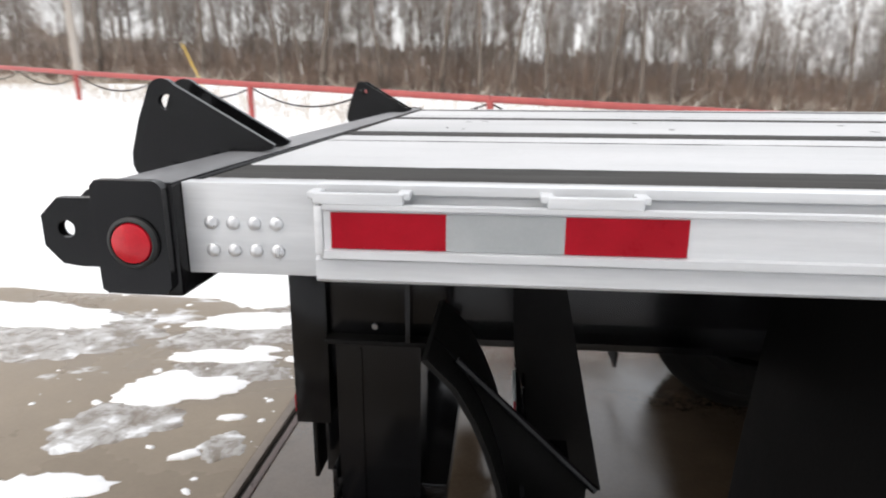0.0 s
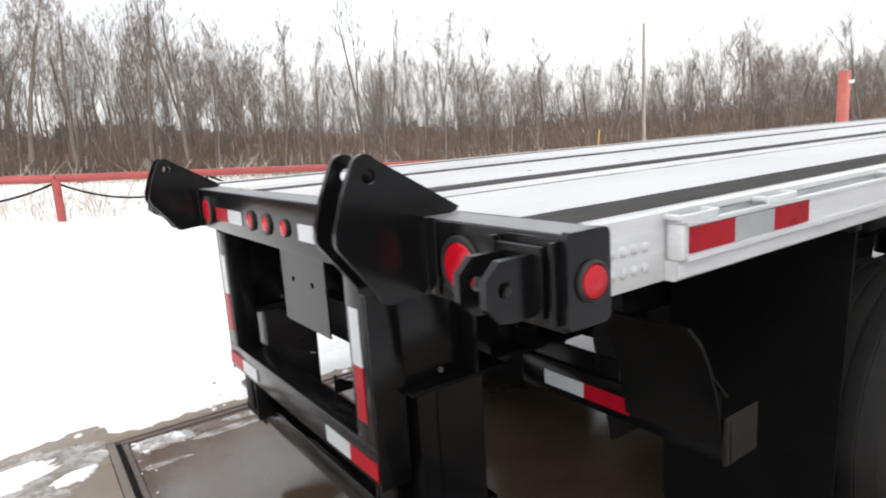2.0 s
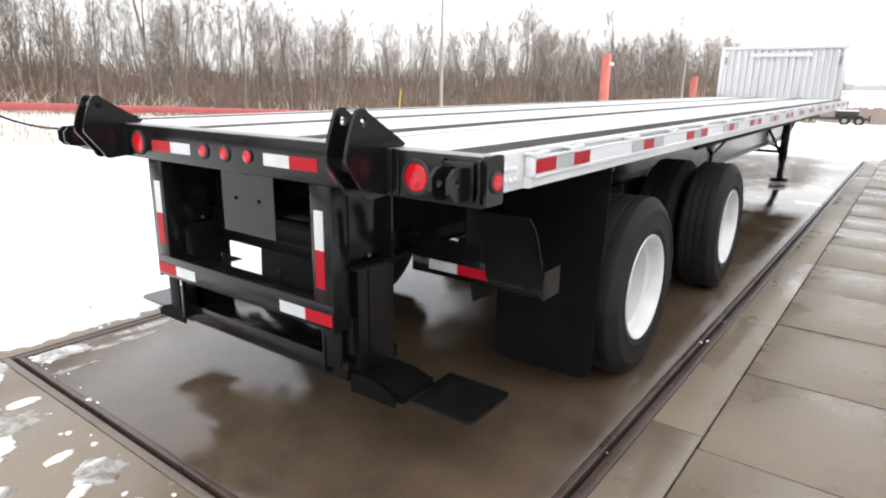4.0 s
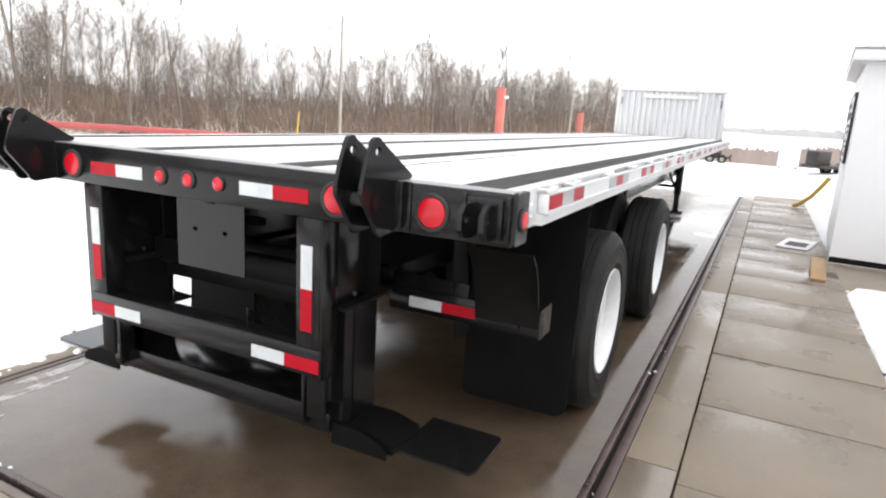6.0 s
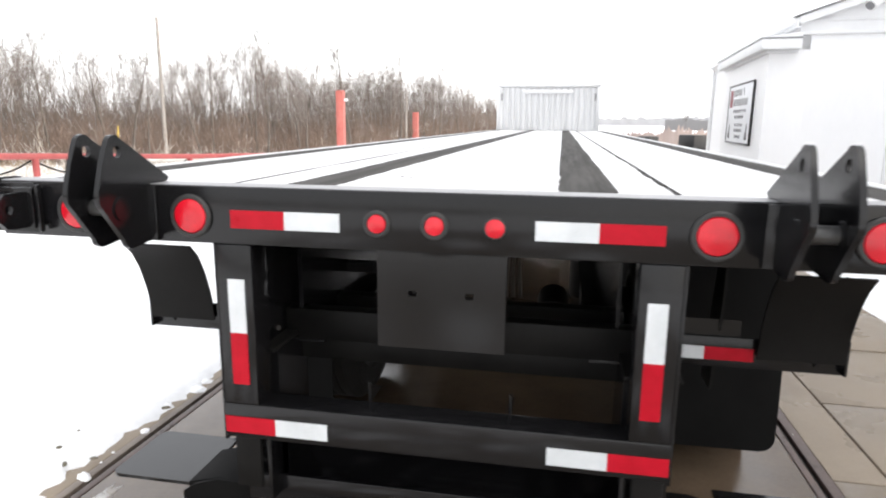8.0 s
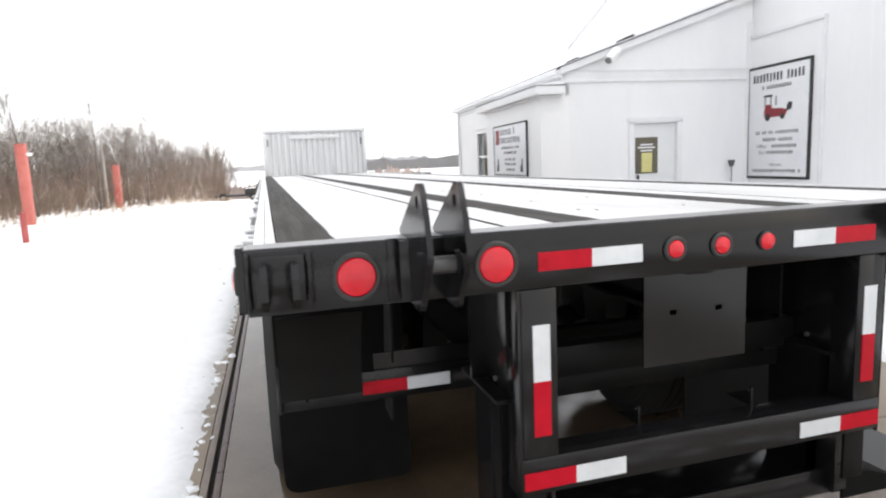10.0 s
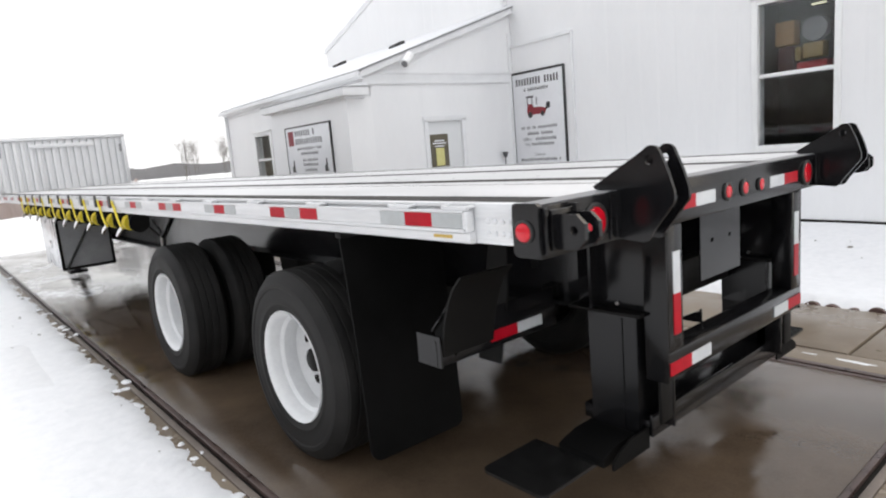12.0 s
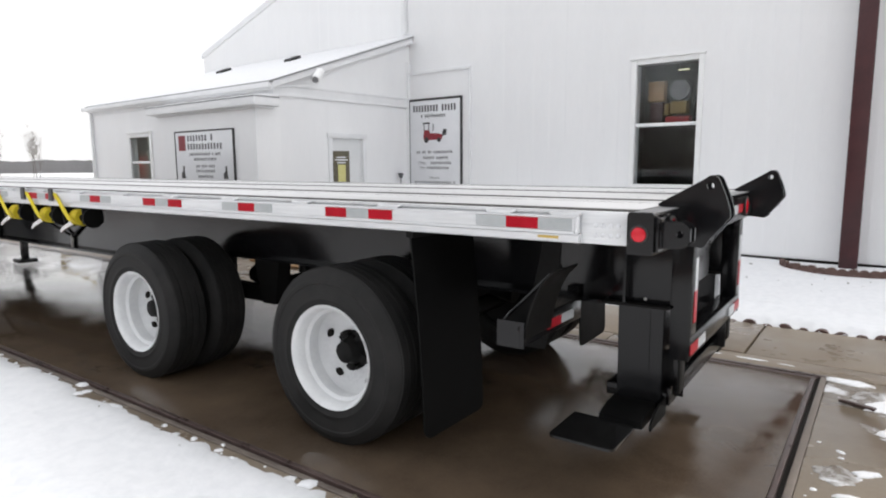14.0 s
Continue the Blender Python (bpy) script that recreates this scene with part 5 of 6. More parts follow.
# barn
WB = -3.45
barn = thing("barn", "large white metal-clad barn with a low gable", "building", B)
def gable(u):
    return 4.40 + 0.2985 * (7.45 - u) if u > -2.0 else 4.40 + 0.2985 * (7.45 + 2.0) - 0.2985 * (-2.0 - u)
BW0, BW1, BZ0, BZ1 = -5.585, -4.675, 1.15, 2.925
def barn_wall(u0, u1, z0, z1=None):
    us = [u0] + ([-2.0] if u0 < -2.0 < u1 else []) + [u1]
    top = [(u, gable(u) if z1 is None else z1) for u in us]
    return prism(bmesh.new(), [(u0, z0), (u1, z0)] + top[::-1], "y", WB - 0.15, WB)
part("wall", barn_wall(BW1, 7.40, Z0), CLAD, barn)
part("wall", barn_wall(-11.0, BW0, Z0), CLAD, barn)
part("wall", barn_wall(BW0, BW1, Z0, BZ0), CLAD, barn)
part("wall", barn_wall(BW0, BW1, BZ1), CLAD, barn)
part("wall", simple(7.25, 7.40, -22, WB - 0.15, Z0, 4.36), CLAD, barn)
part("wall", simple(-11.0, -10.85, -22, WB - 0.15, Z0, 4.30), CLAD, barn)
for a, b in ((7.45, -2.0), (-11.1, -2.0)):
    part("roof", prism(bmesh.new(), [(a, gable(a) - 0.02), (b, gable(b)), (b, gable(b) + 0.06), (a, gable(a) + 0.04)], "y", -22.3, WB + 0.03), SNOW, barn, "snow-covered metal roof")
    part("rake_trim", prism(bmesh.new(), [(a, gable(a) - 0.11), (b, gable(b) - 0.11), (b, gable(b) - 0.001), (a, gable(a) - 0.021)], "y", WB + 0.001, WB + 0.032), TRIM, barn)
for k in range(60):
    u = -10.8 + 0.305 * k
    if not (BW0 - 0.15 < u < BW1 + 0.15 or -1.75 < u < 0.3) and u < 7.3:
        part("wall_rib", prism(bmesh.new(), [(u - 0.020, WB), (u - 0.012, WB + 0.0015), (u + 0.012, WB + 0.0015), (u + 0.020, WB)], "z", Z0 if u < -0.1 else 4.0, gable(u) - 0.115), CLAD, barn)
part("corner_downspout", simple(-0.02, 0.07, WB, WB + 0.10, 3.98, gable(0.1) - 0.12, 0.012), TRIM, barn)
part("corner_downspout", simple(-0.09, -0.005, WB, WB + 0.10, 0.1, 3.45, 0.012), TRIM, barn)
part("infill_panel", simple(-1.52, 0.0, WB, WB + 0.035, 0.1, 3.20), CLAD, barn, "flat white panel over an old opening")
part("panel_trim", simple(-1.56, 0.02, WB, WB + 0.07, 3.18, 3.24, 0.004), TRIM, barn)
part("panel_trim", simple(-1.56, -1.52, WB, WB + 0.05, 0.1, 3.18, 0.004), TRIM, barn)
part("base_strip", simple(-11, 0.1, WB, WB + 0.02, 0.0, 0.19), GAP, barn)
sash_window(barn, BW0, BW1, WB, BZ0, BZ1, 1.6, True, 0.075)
SB = B @ Matrix.Translation((-0.095, 0, 0))
rows = []
letters(rows, -0.62, 1.08, 2.53, 0.125, INK, 15, 21)
letters(rows, -0.62, 0.66, 2.385, 0.055, INK, 14, 22)
for k, (c, w, z) in enumerate(((-0.62, 0.90, 1.70), (-0.62, 0.68, 1.59), (-0.76, 0.56, 1.49), (-0.70, 0.56, 1.395), (-0.62, 1.02, 1.115))):
    letters(rows, c, w, z, 0.05, PRINT, int(w * 22), 30 + k)
sb = sign_board("barn_sign", "white board sign with a red machine picture and black frame", -1.28, 0.025, WB + 0.036, 1.0, 2.71, rows, SB, 0.03)


def word(text, size, u, y, z, parent):
    """A short printed word on a wall that faces +y; u, z: its left end on the base line."""
    curve = bpy.data.curves.new("word", "FONT")
    curve.body, curve.size, curve.extrude = text, size, 0.001
    tmp = bpy.data.objects.new("word", curve)
    data = bpy.data.meshes.new_from_object(tmp)
    bpy.data.objects.remove(tmp)
    data.transform(Matrix(((-1, 0, 0, u), (0, 0, 1, y), (0, 1, 0, z), (0, 0, 0, 1))))
    data.materials.clear()
    data.materials.append(SIGNGREY)
    part("word", data, None, parent)


word("Office:", 0.085, -0.20, WB + 0.0625, 1.465, sb)
word("Fax:", 0.085, -0.26, WB + 0.0625, 1.370, sb)
word("Owners:", 0.075, -0.49, WB + 0.0625, 1.185, sb)
y = WB + 0.062
mach = [(-0.36, 1.93), (-0.80, 1.93), (-0.84, 2.02), (-0.72, 2.05), (-0.52, 2.06), (-0.50, 2.12), (-0.38, 2.12), (-0.35, 2.02)]
part("picture", prism(bmesh.new(), mach, "y", y, y + 0.004), DEEPRED, sb, "plain red machine outline")
part("picture", simple(-0.52, -0.34, y, y + 0.005, 2.235, 2.265), INK, sb)
for u in (-0.37, -0.49, -0.60):
    part("picture", simple(u - 0.012, u + 0.012, y, y + 0.0045, 2.10, 2.235), SIGNGREY, sb)
part("picture", prism(bmesh.new(), [(-0.82, 2.0), (-0.92, 2.02), (-0.93, 2.12), (-0.86, 2.13), (-0.83, 2.08)], "y", y, y + 0.0045), INK, sb)
for u, r in ((-0.43, 0.055), (-0.74, 0.045)):
    part("picture", tube(bmesh.new(), (u, y, 1.93), (u, y + 0.005, 1.93), r, 20), INK, sb)

# small things on and by the buildings
cam_box = thing("security_camera", "white bullet security camera on a bracket", "camera", A)
part("body", tube(bmesh.new(), (-0.16, -0.98, 2.87), (-0.06, -1.17, 3.03), 0.070, 20), FRAMEWHITE, cam_box)
part("lens", tube(bmesh.new(), (-0.160, -0.981, 2.871), (-0.168, -0.966, 2.858), 0.050, 16), SIGNGREY, cam_box)
part("bracket", sweep(bmesh.new(), [(-0.08, -1.12, 2.97), (0.03, -1.2, 2.94), (0.149, -1.22, 2.94)], 0.02, 8), TRIM, cam_box)
lampthing = thing("wall_lamp", "small dark post lamp beside the barn sign", "lamp", B)
part("head", tube(bmesh.new(), (-0.15, -3.05, 1.20), (-0.15, -3.05, 1.28), 0.030, 10, 0.052), PRINT, lampthing)
part("cap", tube(bmesh.new(), (-0.15, -3.05, 1.28), (-0.15, -3.05, 1.30), 0.058, 10, 0.05), PRINT, lampthing)
part("post", tube(bmesh.new(), (-0.15, -3.05, 0.1), (-0.15, -3.05, 1.20), 0.012, 8), SIGNGREY, lampthing)

pipe = [(13.75, -2.70, 0.05), (13.62, -2.82, 0.12), (13.45, -2.99, 0.31), (13.33, -3.13, 0.54), (13.27, -3.23, 0.72)]
solid("drain_hose", sweep(bmesh.new(), pipe, 0.044, 12), GUARD, "yellow corrugated drain hose leaning on the annex", "hose")
sheet = thing("fallen_sign", "pinkish-white printed board lying on the walkway", "sign", Matrix.Translation((8.42, -2.55, 0.014)) @ Matrix.Rotation(radians(-12), 4, "Z"))
part("board", simple(-0.45, 0.45, -0.20, 0.20, 0, 0.02, 0.004), SIGN, sheet)
part("print", simple(-0.30, 0.10, -0.14, 0.12, 0.02, 0.023), EDGING, sheet)
solid("lumber_board", box(bmesh.new(), -0.85, 0.55, -0.075, 0.075, 0.0, 0.03, 0.004), LUMBER, "wet orange-brown board lying beside the annex", "board", Matrix.Translation((6.85, -2.70, 0.012)) @ Matrix.Rotation(radians(-4), 4, "Z"))
bar = solid("drain_bar", simple(-0.10, 0.10, -0.018, 0.018, 0.0, 0.02, 0.004), RUST, "short rusty bar lying by the platform corner", "bar", Matrix.Translation((-0.66, -0.95, 0.002)) @ Matrix.Rotation(radians(-20), 4, "Z"))

edge = thing("garden_edging", "row of scalloped brown edging stones", "edging")
stone = prism(bmesh.new(), [(-0.070, -0.08), (0.070, -0.08)] + arc(0, -0.015, 0.070, 0, 180, 8), "y", -0.025, 0.025)
stone = mesh_of("stone", stone, EDGING)
for k in range(26):
    ob = part("stone", stone, None, edge)
    ob.location = (-2.6 + 0.15 * k, -2.850 + 0.012 * math.sin(k * 1.9), -0.036 + 0.014 * math.sin(k * 2.7) - 0.03 * max(0, 8 - k) / 8)
    ob.rotation_euler = (0.08 * math.sin(k * 4.1), 0.09 * math.sin(k * 5.3), 0.1 * math.sin(k * 3.7))
bed = thing("bed_edging", "curved brown scalloped edging round the post", "edging")
for k in range(22):
    a = radians(180 * k / 21)
    ob = part("stone", stone, None, bed)
    ob.location = (-0.45 + 0.75 * math.cos(a), -5.62 + 0.55 * math.sin(a), drop(-0.45, -5.3) + 0.055 + 0.008 * math.sin(k * 2.9))
    ob.rotation_euler = (0.06 * math.sin(k * 3.3), 0.05 * math.sin(k * 4.7), a + math.pi / 2)
col = thing("steel_post", "tall dark maroon steel post in front of the barn", "post")
part("post", simple(-0.53, -0.33, -5.72, -5.55, 0.05, 6.5, 0.01), MAROON, col)
part("base_plate", simple(-0.60, -0.26, -5.78, -5.49, 0.05, 0.19, 0.01), MAROON, col)

# ---- fence, posts, poles ----
fence = thing("pipe_fence", "dark red pipe rail fence with hanging chain", "fence")
nodes = []
for x, y in ((-34, 30.5), (-27, 25.8), (-20, 21.0), (-12.6, 16.6), (-5.8, 13.4), (0.2, 11.7), (5.8, 11.8), (11.5, 12.1), (16.2, 11.0), (18.8, 9.6)):
    nodes.append(Vector((x, y, drop(x, y) + 0.02)))
for p in nodes:
    part("post", tube(bmesh.new(), p - Vector((0, 0, 0.1)), p + Vector((0, 0, 0.80)), 0.075, 14), PIPE, fence)
for p, q in zip(nodes, nodes[1:]):
    part("rail", tube(bmesh.new(), p + Vector((0, 0, 0.82)), q + Vector((0, 0, 0.82)), 0.075, 14), PIPE, fence)
    bm = bmesh.new()
    for half in (0, 1):
        a, b = p.lerp(q, half / 2), p.lerp(q, half / 2 + 0.5)
        pts = []
        for i in range(13):
            f = i / 12
            pts.append(a.lerp(b, f) + Vector((0, 0.09, 0.74 - 0.36 * 4 * f * (1 - f))))
        sweep(bm, pts, 0.022, 5)
    part("chain", bm, GAP, fence, "dark hanging chain")
end = thing("short_post", "short red steel post at the fence end", "post", Matrix.Translation((nodes[-1].x + 0.9, nodes[-1].y - 1.4, drop(19, 9))))
part("post", tube(bmesh.new(), (0, 0, -0.1), (0, 0, 1.0), 0.09, 12), PIPE, end)
for (x, y), h in (((38.0, 13.9), 3.37), ((53.0, 12.4), 2.25)):
    z = drop(x, y)
    p = thing("gate_post", "tall orange-red square steel post in the snow", "post", Matrix.Translation((x, y, z)), "gate posts")
    part("post", simple(-0.235, 0.235, -0.235, 0.235, -0.1, h - z, 0.02), POST, p)
    part("cap", simple(-0.255, 0.255, -0.255, 0.255, h - z, h - z + 0.05, 0.01), POST, p)
    if h > 3:
        part("floodlight", simple(-0.1, 0.1, -0.48, -0.25, h - z - 0.62, h - z - 0.45, 0.02), TRIM, p, "small pale floodlight")


def pole(x, y, h, r, label, lean=0.0):
    z = drop(x, y)
    p = thing("utility_pole", label, "pole", Matrix.Translation((x, y, z)))
    part("pole", tube(bmesh.new(), (0, 0, -0.2), (lean, 0, h), r, 14, r * 0.7), POLE, p)
    return p


pole(33.0, 23.3, 8.4, 0.125, "weathered grey wooden utility pole by the fence", 0.1)
pole(-18.05, 24.5, 11.0, 0.19, "thick weathered wooden utility pole before the woods")
pole(52.0, 13.0, 5.2, 0.10, "thin grey pole far along the road")
for x, y, dx in ((27.0, 22.0, 0.55), (-11.0, 22.0, -1.0)):
    z = drop(x, y)
    solid("wire_guard", tube(bmesh.new(), (0, 0, 0), (dx, 0.2, 2.1), 0.038, 10), GUARD, "yellow plastic guard on a leaning guy wire", "guard", Matrix.Translation((x, y, z)))


# ---- far yard ----
def rounded(x0, x1, y0, y1, z0, z1, r=0.03):
    return simple(x0, x1, y0, y1, z0, z1, r)


def small_wheel(parent, x, y, r, w):
    wh = part("wheel", tube(bmesh.new(), (x, y - w, r), (x, y + w, r), r, 22), RUBBER, parent)
    part("rim", tube(bmesh.new(), (x, y - w - 0.01, r), (x, y + w + 0.01, r), r * 0.5, 16), STEEL, wh)


ute = thing("equipment_trailer", "low dark equipment trailer with snow on its load", "trailer", Matrix.Translation((67.0, 3.6, drop(67.0, 3.6) + 0.03)) @ Matrix.Rotation(radians(93), 4, "Z"))
part("deck", rounded(-2.9, 2.7, -1.1, 1.1, 0.50, 0.70, 0.02), GROMMET, ute)
part("load", rounded(-2.1, -0.3, -0.9, 0.9, 0.70, 1.28, 0.06), GROMMET, ute, "dark load")
part("load_snow", rounded(-2.05, -0.35, -0.85, 0.85, 1.281, 1.33, 0.02), SNOW, ute)
part("ramp", rounded(-3.02, -2.91, -1.0, 1.0, 0.30, 0.95, 0.015), GROMMET, ute)
for s in SIDES:
    for x in (-2.2, -1.1, 1.9):
        small_wheel(ute, x, s * 1.05, 0.42, 0.13)
low = thing("utility_trailer", "low dark utility trailer carrying two dark boxes", "trailer", Matrix.Translation((27.6, -5.0, 0.03)) @ Matrix.Rotation(radians(-58), 4, "Z"))
part("bed", rounded(-1.5, 1.6, -0.6, 0.6, 0.28, 0.40, 0.02), GROMMET, low)
part("box", rounded(-1.5, -0.95, -0.36, 0.36, 0.40, 0.94), GROMMET, low, "dark box")
part("box", rounded(0.85, 1.55, -0.5, 0.5, 0.40, 1.0), GROMMET, low, "dark box")
part("drawbar", tube(bmesh.new(), (1.6, 0, 0.4), (2.6, 0, 0.34), 0.04, 8), GROMMET, low)
for s in SIDES:
    for x in (-0.35, 0.25):
        small_wheel(low, x, s * 0.66, 0.24, 0.06)
van = thing("box_van", "small white van far along the road", "van", Matrix.Translation((137.0, 16.7, drop(137.0, 16.7) + 0.03)) @ Matrix.Rotation(radians(4), 4, "Z"))
part("body", rounded(-2.6, 2.0, -1.2, 1.2, 0.55, 2.85, 0.18), TRIM, van)
part("windscreen", rounded(-2.62, -2.60, -1.0, 1.0, 1.80, 2.60, 0.004), GROMMET, van, "dark rear window")
part("bumper", rounded(-2.72, -2.62, -1.2, 1.2, 0.55, 0.90, 0.03), GROMMET, van)
for s in SIDES:
    for x in (-1.65, 1.3):
        small_wheel(van, x, s * 1.1, 0.48, 0.14)
pile = thing("pole_stack", "stack of pale snow-dusted poles behind the fence", "poles", Matrix.Translation((20.6, 14.2, drop(20.6, 14.2))) @ Matrix.Rotation(radians(-58), 4, "Z"))
rng = random.Random(61)
for row in range(4):
    for k in range(3):
        a = rng.uniform(-0.25, 0.25)
        part("pole", tube(bmesh.new(), (-1.7 + a, 0.16 * k + rng.uniform(-0.04, 0.04), 0.10 + 0.17 * row), (1.7 + a, 0.16 * k + rng.uniform(-0.04, 0.04), 0.12 + 0.17 * row + rng.uniform(-0.03, 0.05)), 0.06, 8), PALEWOOD, pile)
cont = thing("storage_box", "plain white storage box before the hedge", "container", Matrix.Translation((31.2, -3.1, 0.03)))
part("body", rounded(-0.35, 0.35, -0.42, 0.42, 0.06, 0.84), TRIM, cont)
part("lid", rounded(-0.38, 0.38, -0.45, 0.45, 0.84, 0.89, 0.015), TRIM, cont)
part("skid", simple(-0.35, 0.35, -0.38, -0.31, -0.08, 0.06), GROMMET, cont)
part("skid", simple(-0.35, 0.35, 0.31, 0.38, -0.08, 0.06), GROMMET, cont)


# ---- woods ----
def chain(segs, rng, p, w, length, r, n, wander, rise):
    """Adds one tapered, slightly crooked branch of n pieces; returns its points with the way and the radius there."""
    out = []
    for i in range(n):
        w = w + np.array([rng.gauss(0, wander), rng.gauss(0, wander), rise])
        w = w / np.linalg.norm(w)
        q = p + w * length / n
        r0, r1 = r * (1 - 0.90 * i / n), r * (1 - 0.90 * (i + 1) / n)
        segs.append((p, q, r0, r1))
        out.append((p, q, w, r1))
        p = q
    return out


def shoot(rng, w, spread):
    """A way that leaves w by about spread (the tangent of the angle)."""
    a = rng.uniform(0, 2 * math.pi)
    v = w + spread * np.array([math.cos(a), math.sin(a), rng.uniform(-0.15, 0.25)])
    return v / np.linalg.norm(v)


def bare_tree(rng, limbs, twigs):
    """The pieces of a slender forest tree one unit high: a long stem, steep limbs from mid height on, and fine twigs."""
    segs = []
    stem = chain(segs, rng, np.zeros(3), np.array([rng.gauss(0, 0.04), rng.gauss(0, 0.04), 1.0]), 0.80, rng.uniform(0.0055, 0.0095), 9, 0.045, 0.03)
    if rng.random() < 0.4:
        k = rng.randrange(3, 6)
        stem += chain(segs, rng, stem[k][0], shoot(rng, stem[k][2], 0.3), 0.84 - 0.09 * k, stem[k][3] * 0.8, 6, 0.06, 0.07)
    start = rng.uniform(0.25, 0.5)
    for _ in range(limbs):
        f = start + (1 - start) * rng.random() ** 0.8
        a, b, w, r = stem[min(len(stem) - 1, int(f * len(stem)))]
        size = rng.uniform(0.15, 0.32) * (1.15 - 0.5 * f)
        limb = chain(segs, rng, a + (b - a) * rng.random(), shoot(rng, w, rng.uniform(0.5, 1.6)), size, max(0.0013, r * rng.uniform(0.3, 0.5)), 4, 0.20, 0.10)
        for _ in range(twigs):
            c, d, v, q = limb[rng.randrange(len(limb))]
            twig = chain(segs, rng, c + (d - c) * rng.random(), shoot(rng, v, rng.uniform(0.5, 1.3)), size * rng.uniform(0.3, 0.6), max(0.0011, q * 0.6), 2, 0.25, 0.06)
            for e, g, u, _ in twig:
                chain(segs, rng, e + (g - e) * rng.random(), shoot(rng, u, rng.uniform(0.5, 1.4)), size * rng.uniform(0.15, 0.34), 0.0010, 1, 0.1, 0.05)
    return segs


def segs_mesh(segs, sides=3):
    """Vertices and faces, as arrays, of tapered segments."""
    a, b = np.array([s[0] for s in segs]), np.array([s[1] for s in segs])
    r0, r1 = np.array([s[2] for s in segs]), np.array([s[3] for s in segs])
    w = b - a
    w /= np.linalg.norm(w, axis=1)[:, None] + 1e-9
    ref = np.where(np.abs(w[:, 2:3]) < 0.9, [[0, 0, 1.0]], [[1.0, 0, 0]])
    u = np.cross(w, ref)
    u /= np.linalg.norm(u, axis=1)[:, None] + 1e-9
    v = np.cross(w, u)
    rings = []
    for base, r in ((a, r0), (b, r1)):
        for k in range(sides):
            c, s = math.cos(2 * math.pi * k / sides), math.sin(2 * math.pi * k / sides)
            rings.append(base + (u * c + v * s) * r[:, None])
    verts = np.stack(rings, 1).reshape(-1, 3)
    idx = np.arange(len(segs))[:, None] * 2 * sides
    faces = [idx + np.array([[k, (k + 1) % sides, sides + (k + 1) % sides, sides + k]]) for k in range(sides)]
    return verts, np.concatenate(faces)


def quads(name, verts, faces, material):
    data = bpy.data.meshes.new(name)
    data.vertices.add(len(verts))
    data.vertices.foreach_set("co", np.asarray(verts, np.float32).ravel())
    data.loops.add(faces.size)
    data.loops.foreach_set("vertex_index", faces.astype(np.int32).ravel())
    data.polygons.add(len(faces))
    data.polygons.foreach_set("loop_start", np.arange(0, faces.size, 4, dtype=np.int32))
    data.materials.append(material)
    data.update(calc_edges=True)
    data.validate()
    return data


def tree_mesh(segs, limit=0.0014):
    """Stem and limbs as three-sided tubes, twigs as narrow blades."""
    (va, fa), (vb, fb) = segs_mesh([s for s in segs if s[2] > limit], 3), segs_mesh([s for s in segs if s[2] <= limit], 2)
    return np.concatenate((va, vb)), np.concatenate((fa, fb[: len(fb) // 2] + len(va)))


rng = random.Random(5)
KINDS = []
for k in range(14):
    segs = bare_tree(rng, 20, 9)
    KINDS.append((tree_mesh(segs), segs))


def woods_depth(az):
    """Distance from the yard to the wood's edge, by bearing in degrees from +x."""
    d = 36 / max(0.30, math.cos(radians(az - 64)))
    return min(d, 120)


def crown_angle(az):
    """How high the tree tops stand, in degrees."""
    return float(np.interp(az, [2, 6, 11, 20, 37, 62, 76, 90, 130, 170], [1.4, 3.2, 5.1, 6.2, 6.9, 8.8, 12.0, 15.0, 15.5, 12.0]))


def scatter(count, seed, near, deep, low, high):
    rng = random.Random(seed)
    vs, fs, off = [], [], 0
    for _ in range(count):
        pick = rng.random()
        az = rng.uniform(3, 26) if pick < 0.32 else rng.uniform(26, 78) if pick < 0.67 else rng.uniform(78, 132)
        d = woods_depth(az) * (near + deep * rng.random() ** 1.2)
        x, y = -1 + d * math.cos(radians(az)), d * math.sin(radians(az))
        h = (d * math.tan(radians(crown_angle(az))) + 2.6) * rng.uniform(low, high) * (0.90 + 0.22 * noise.noise((az * 0.16, seed, 0)))
        (v, f), _ = KINDS[rng.randrange(len(KINDS))]
        t = rng.uniform(0, 2 * math.pi)
        rot = np.array([[math.cos(t), -math.sin(t), 0], [math.sin(t), math.cos(t), 0], [0, 0, 1]])
        wide = h * rng.uniform(0.8, 1.2)
        vs.append((v * np.array([wide, wide, h])) @ rot.T + np.array([x, y, drop(x, y) - 0.05]))
        fs.append(f + off)
        off += len(v)
    return np.concatenate(vs), np.concatenate(fs)


tagged(new("far_woods", quads("far_woods", *scatter(830, 8, 1.04, 0.75, 0.60, 1.06), BARK)), "bare grey-brown winter woods behind the fence", "woods", kind="stuff")
tagged(new("saplings", quads("saplings", *scatter(320, 15, 1.0, 0.6, 0.26, 0.60), BARK)), "thin bare saplings crowding the wood's edge", "woods", kind="stuff")
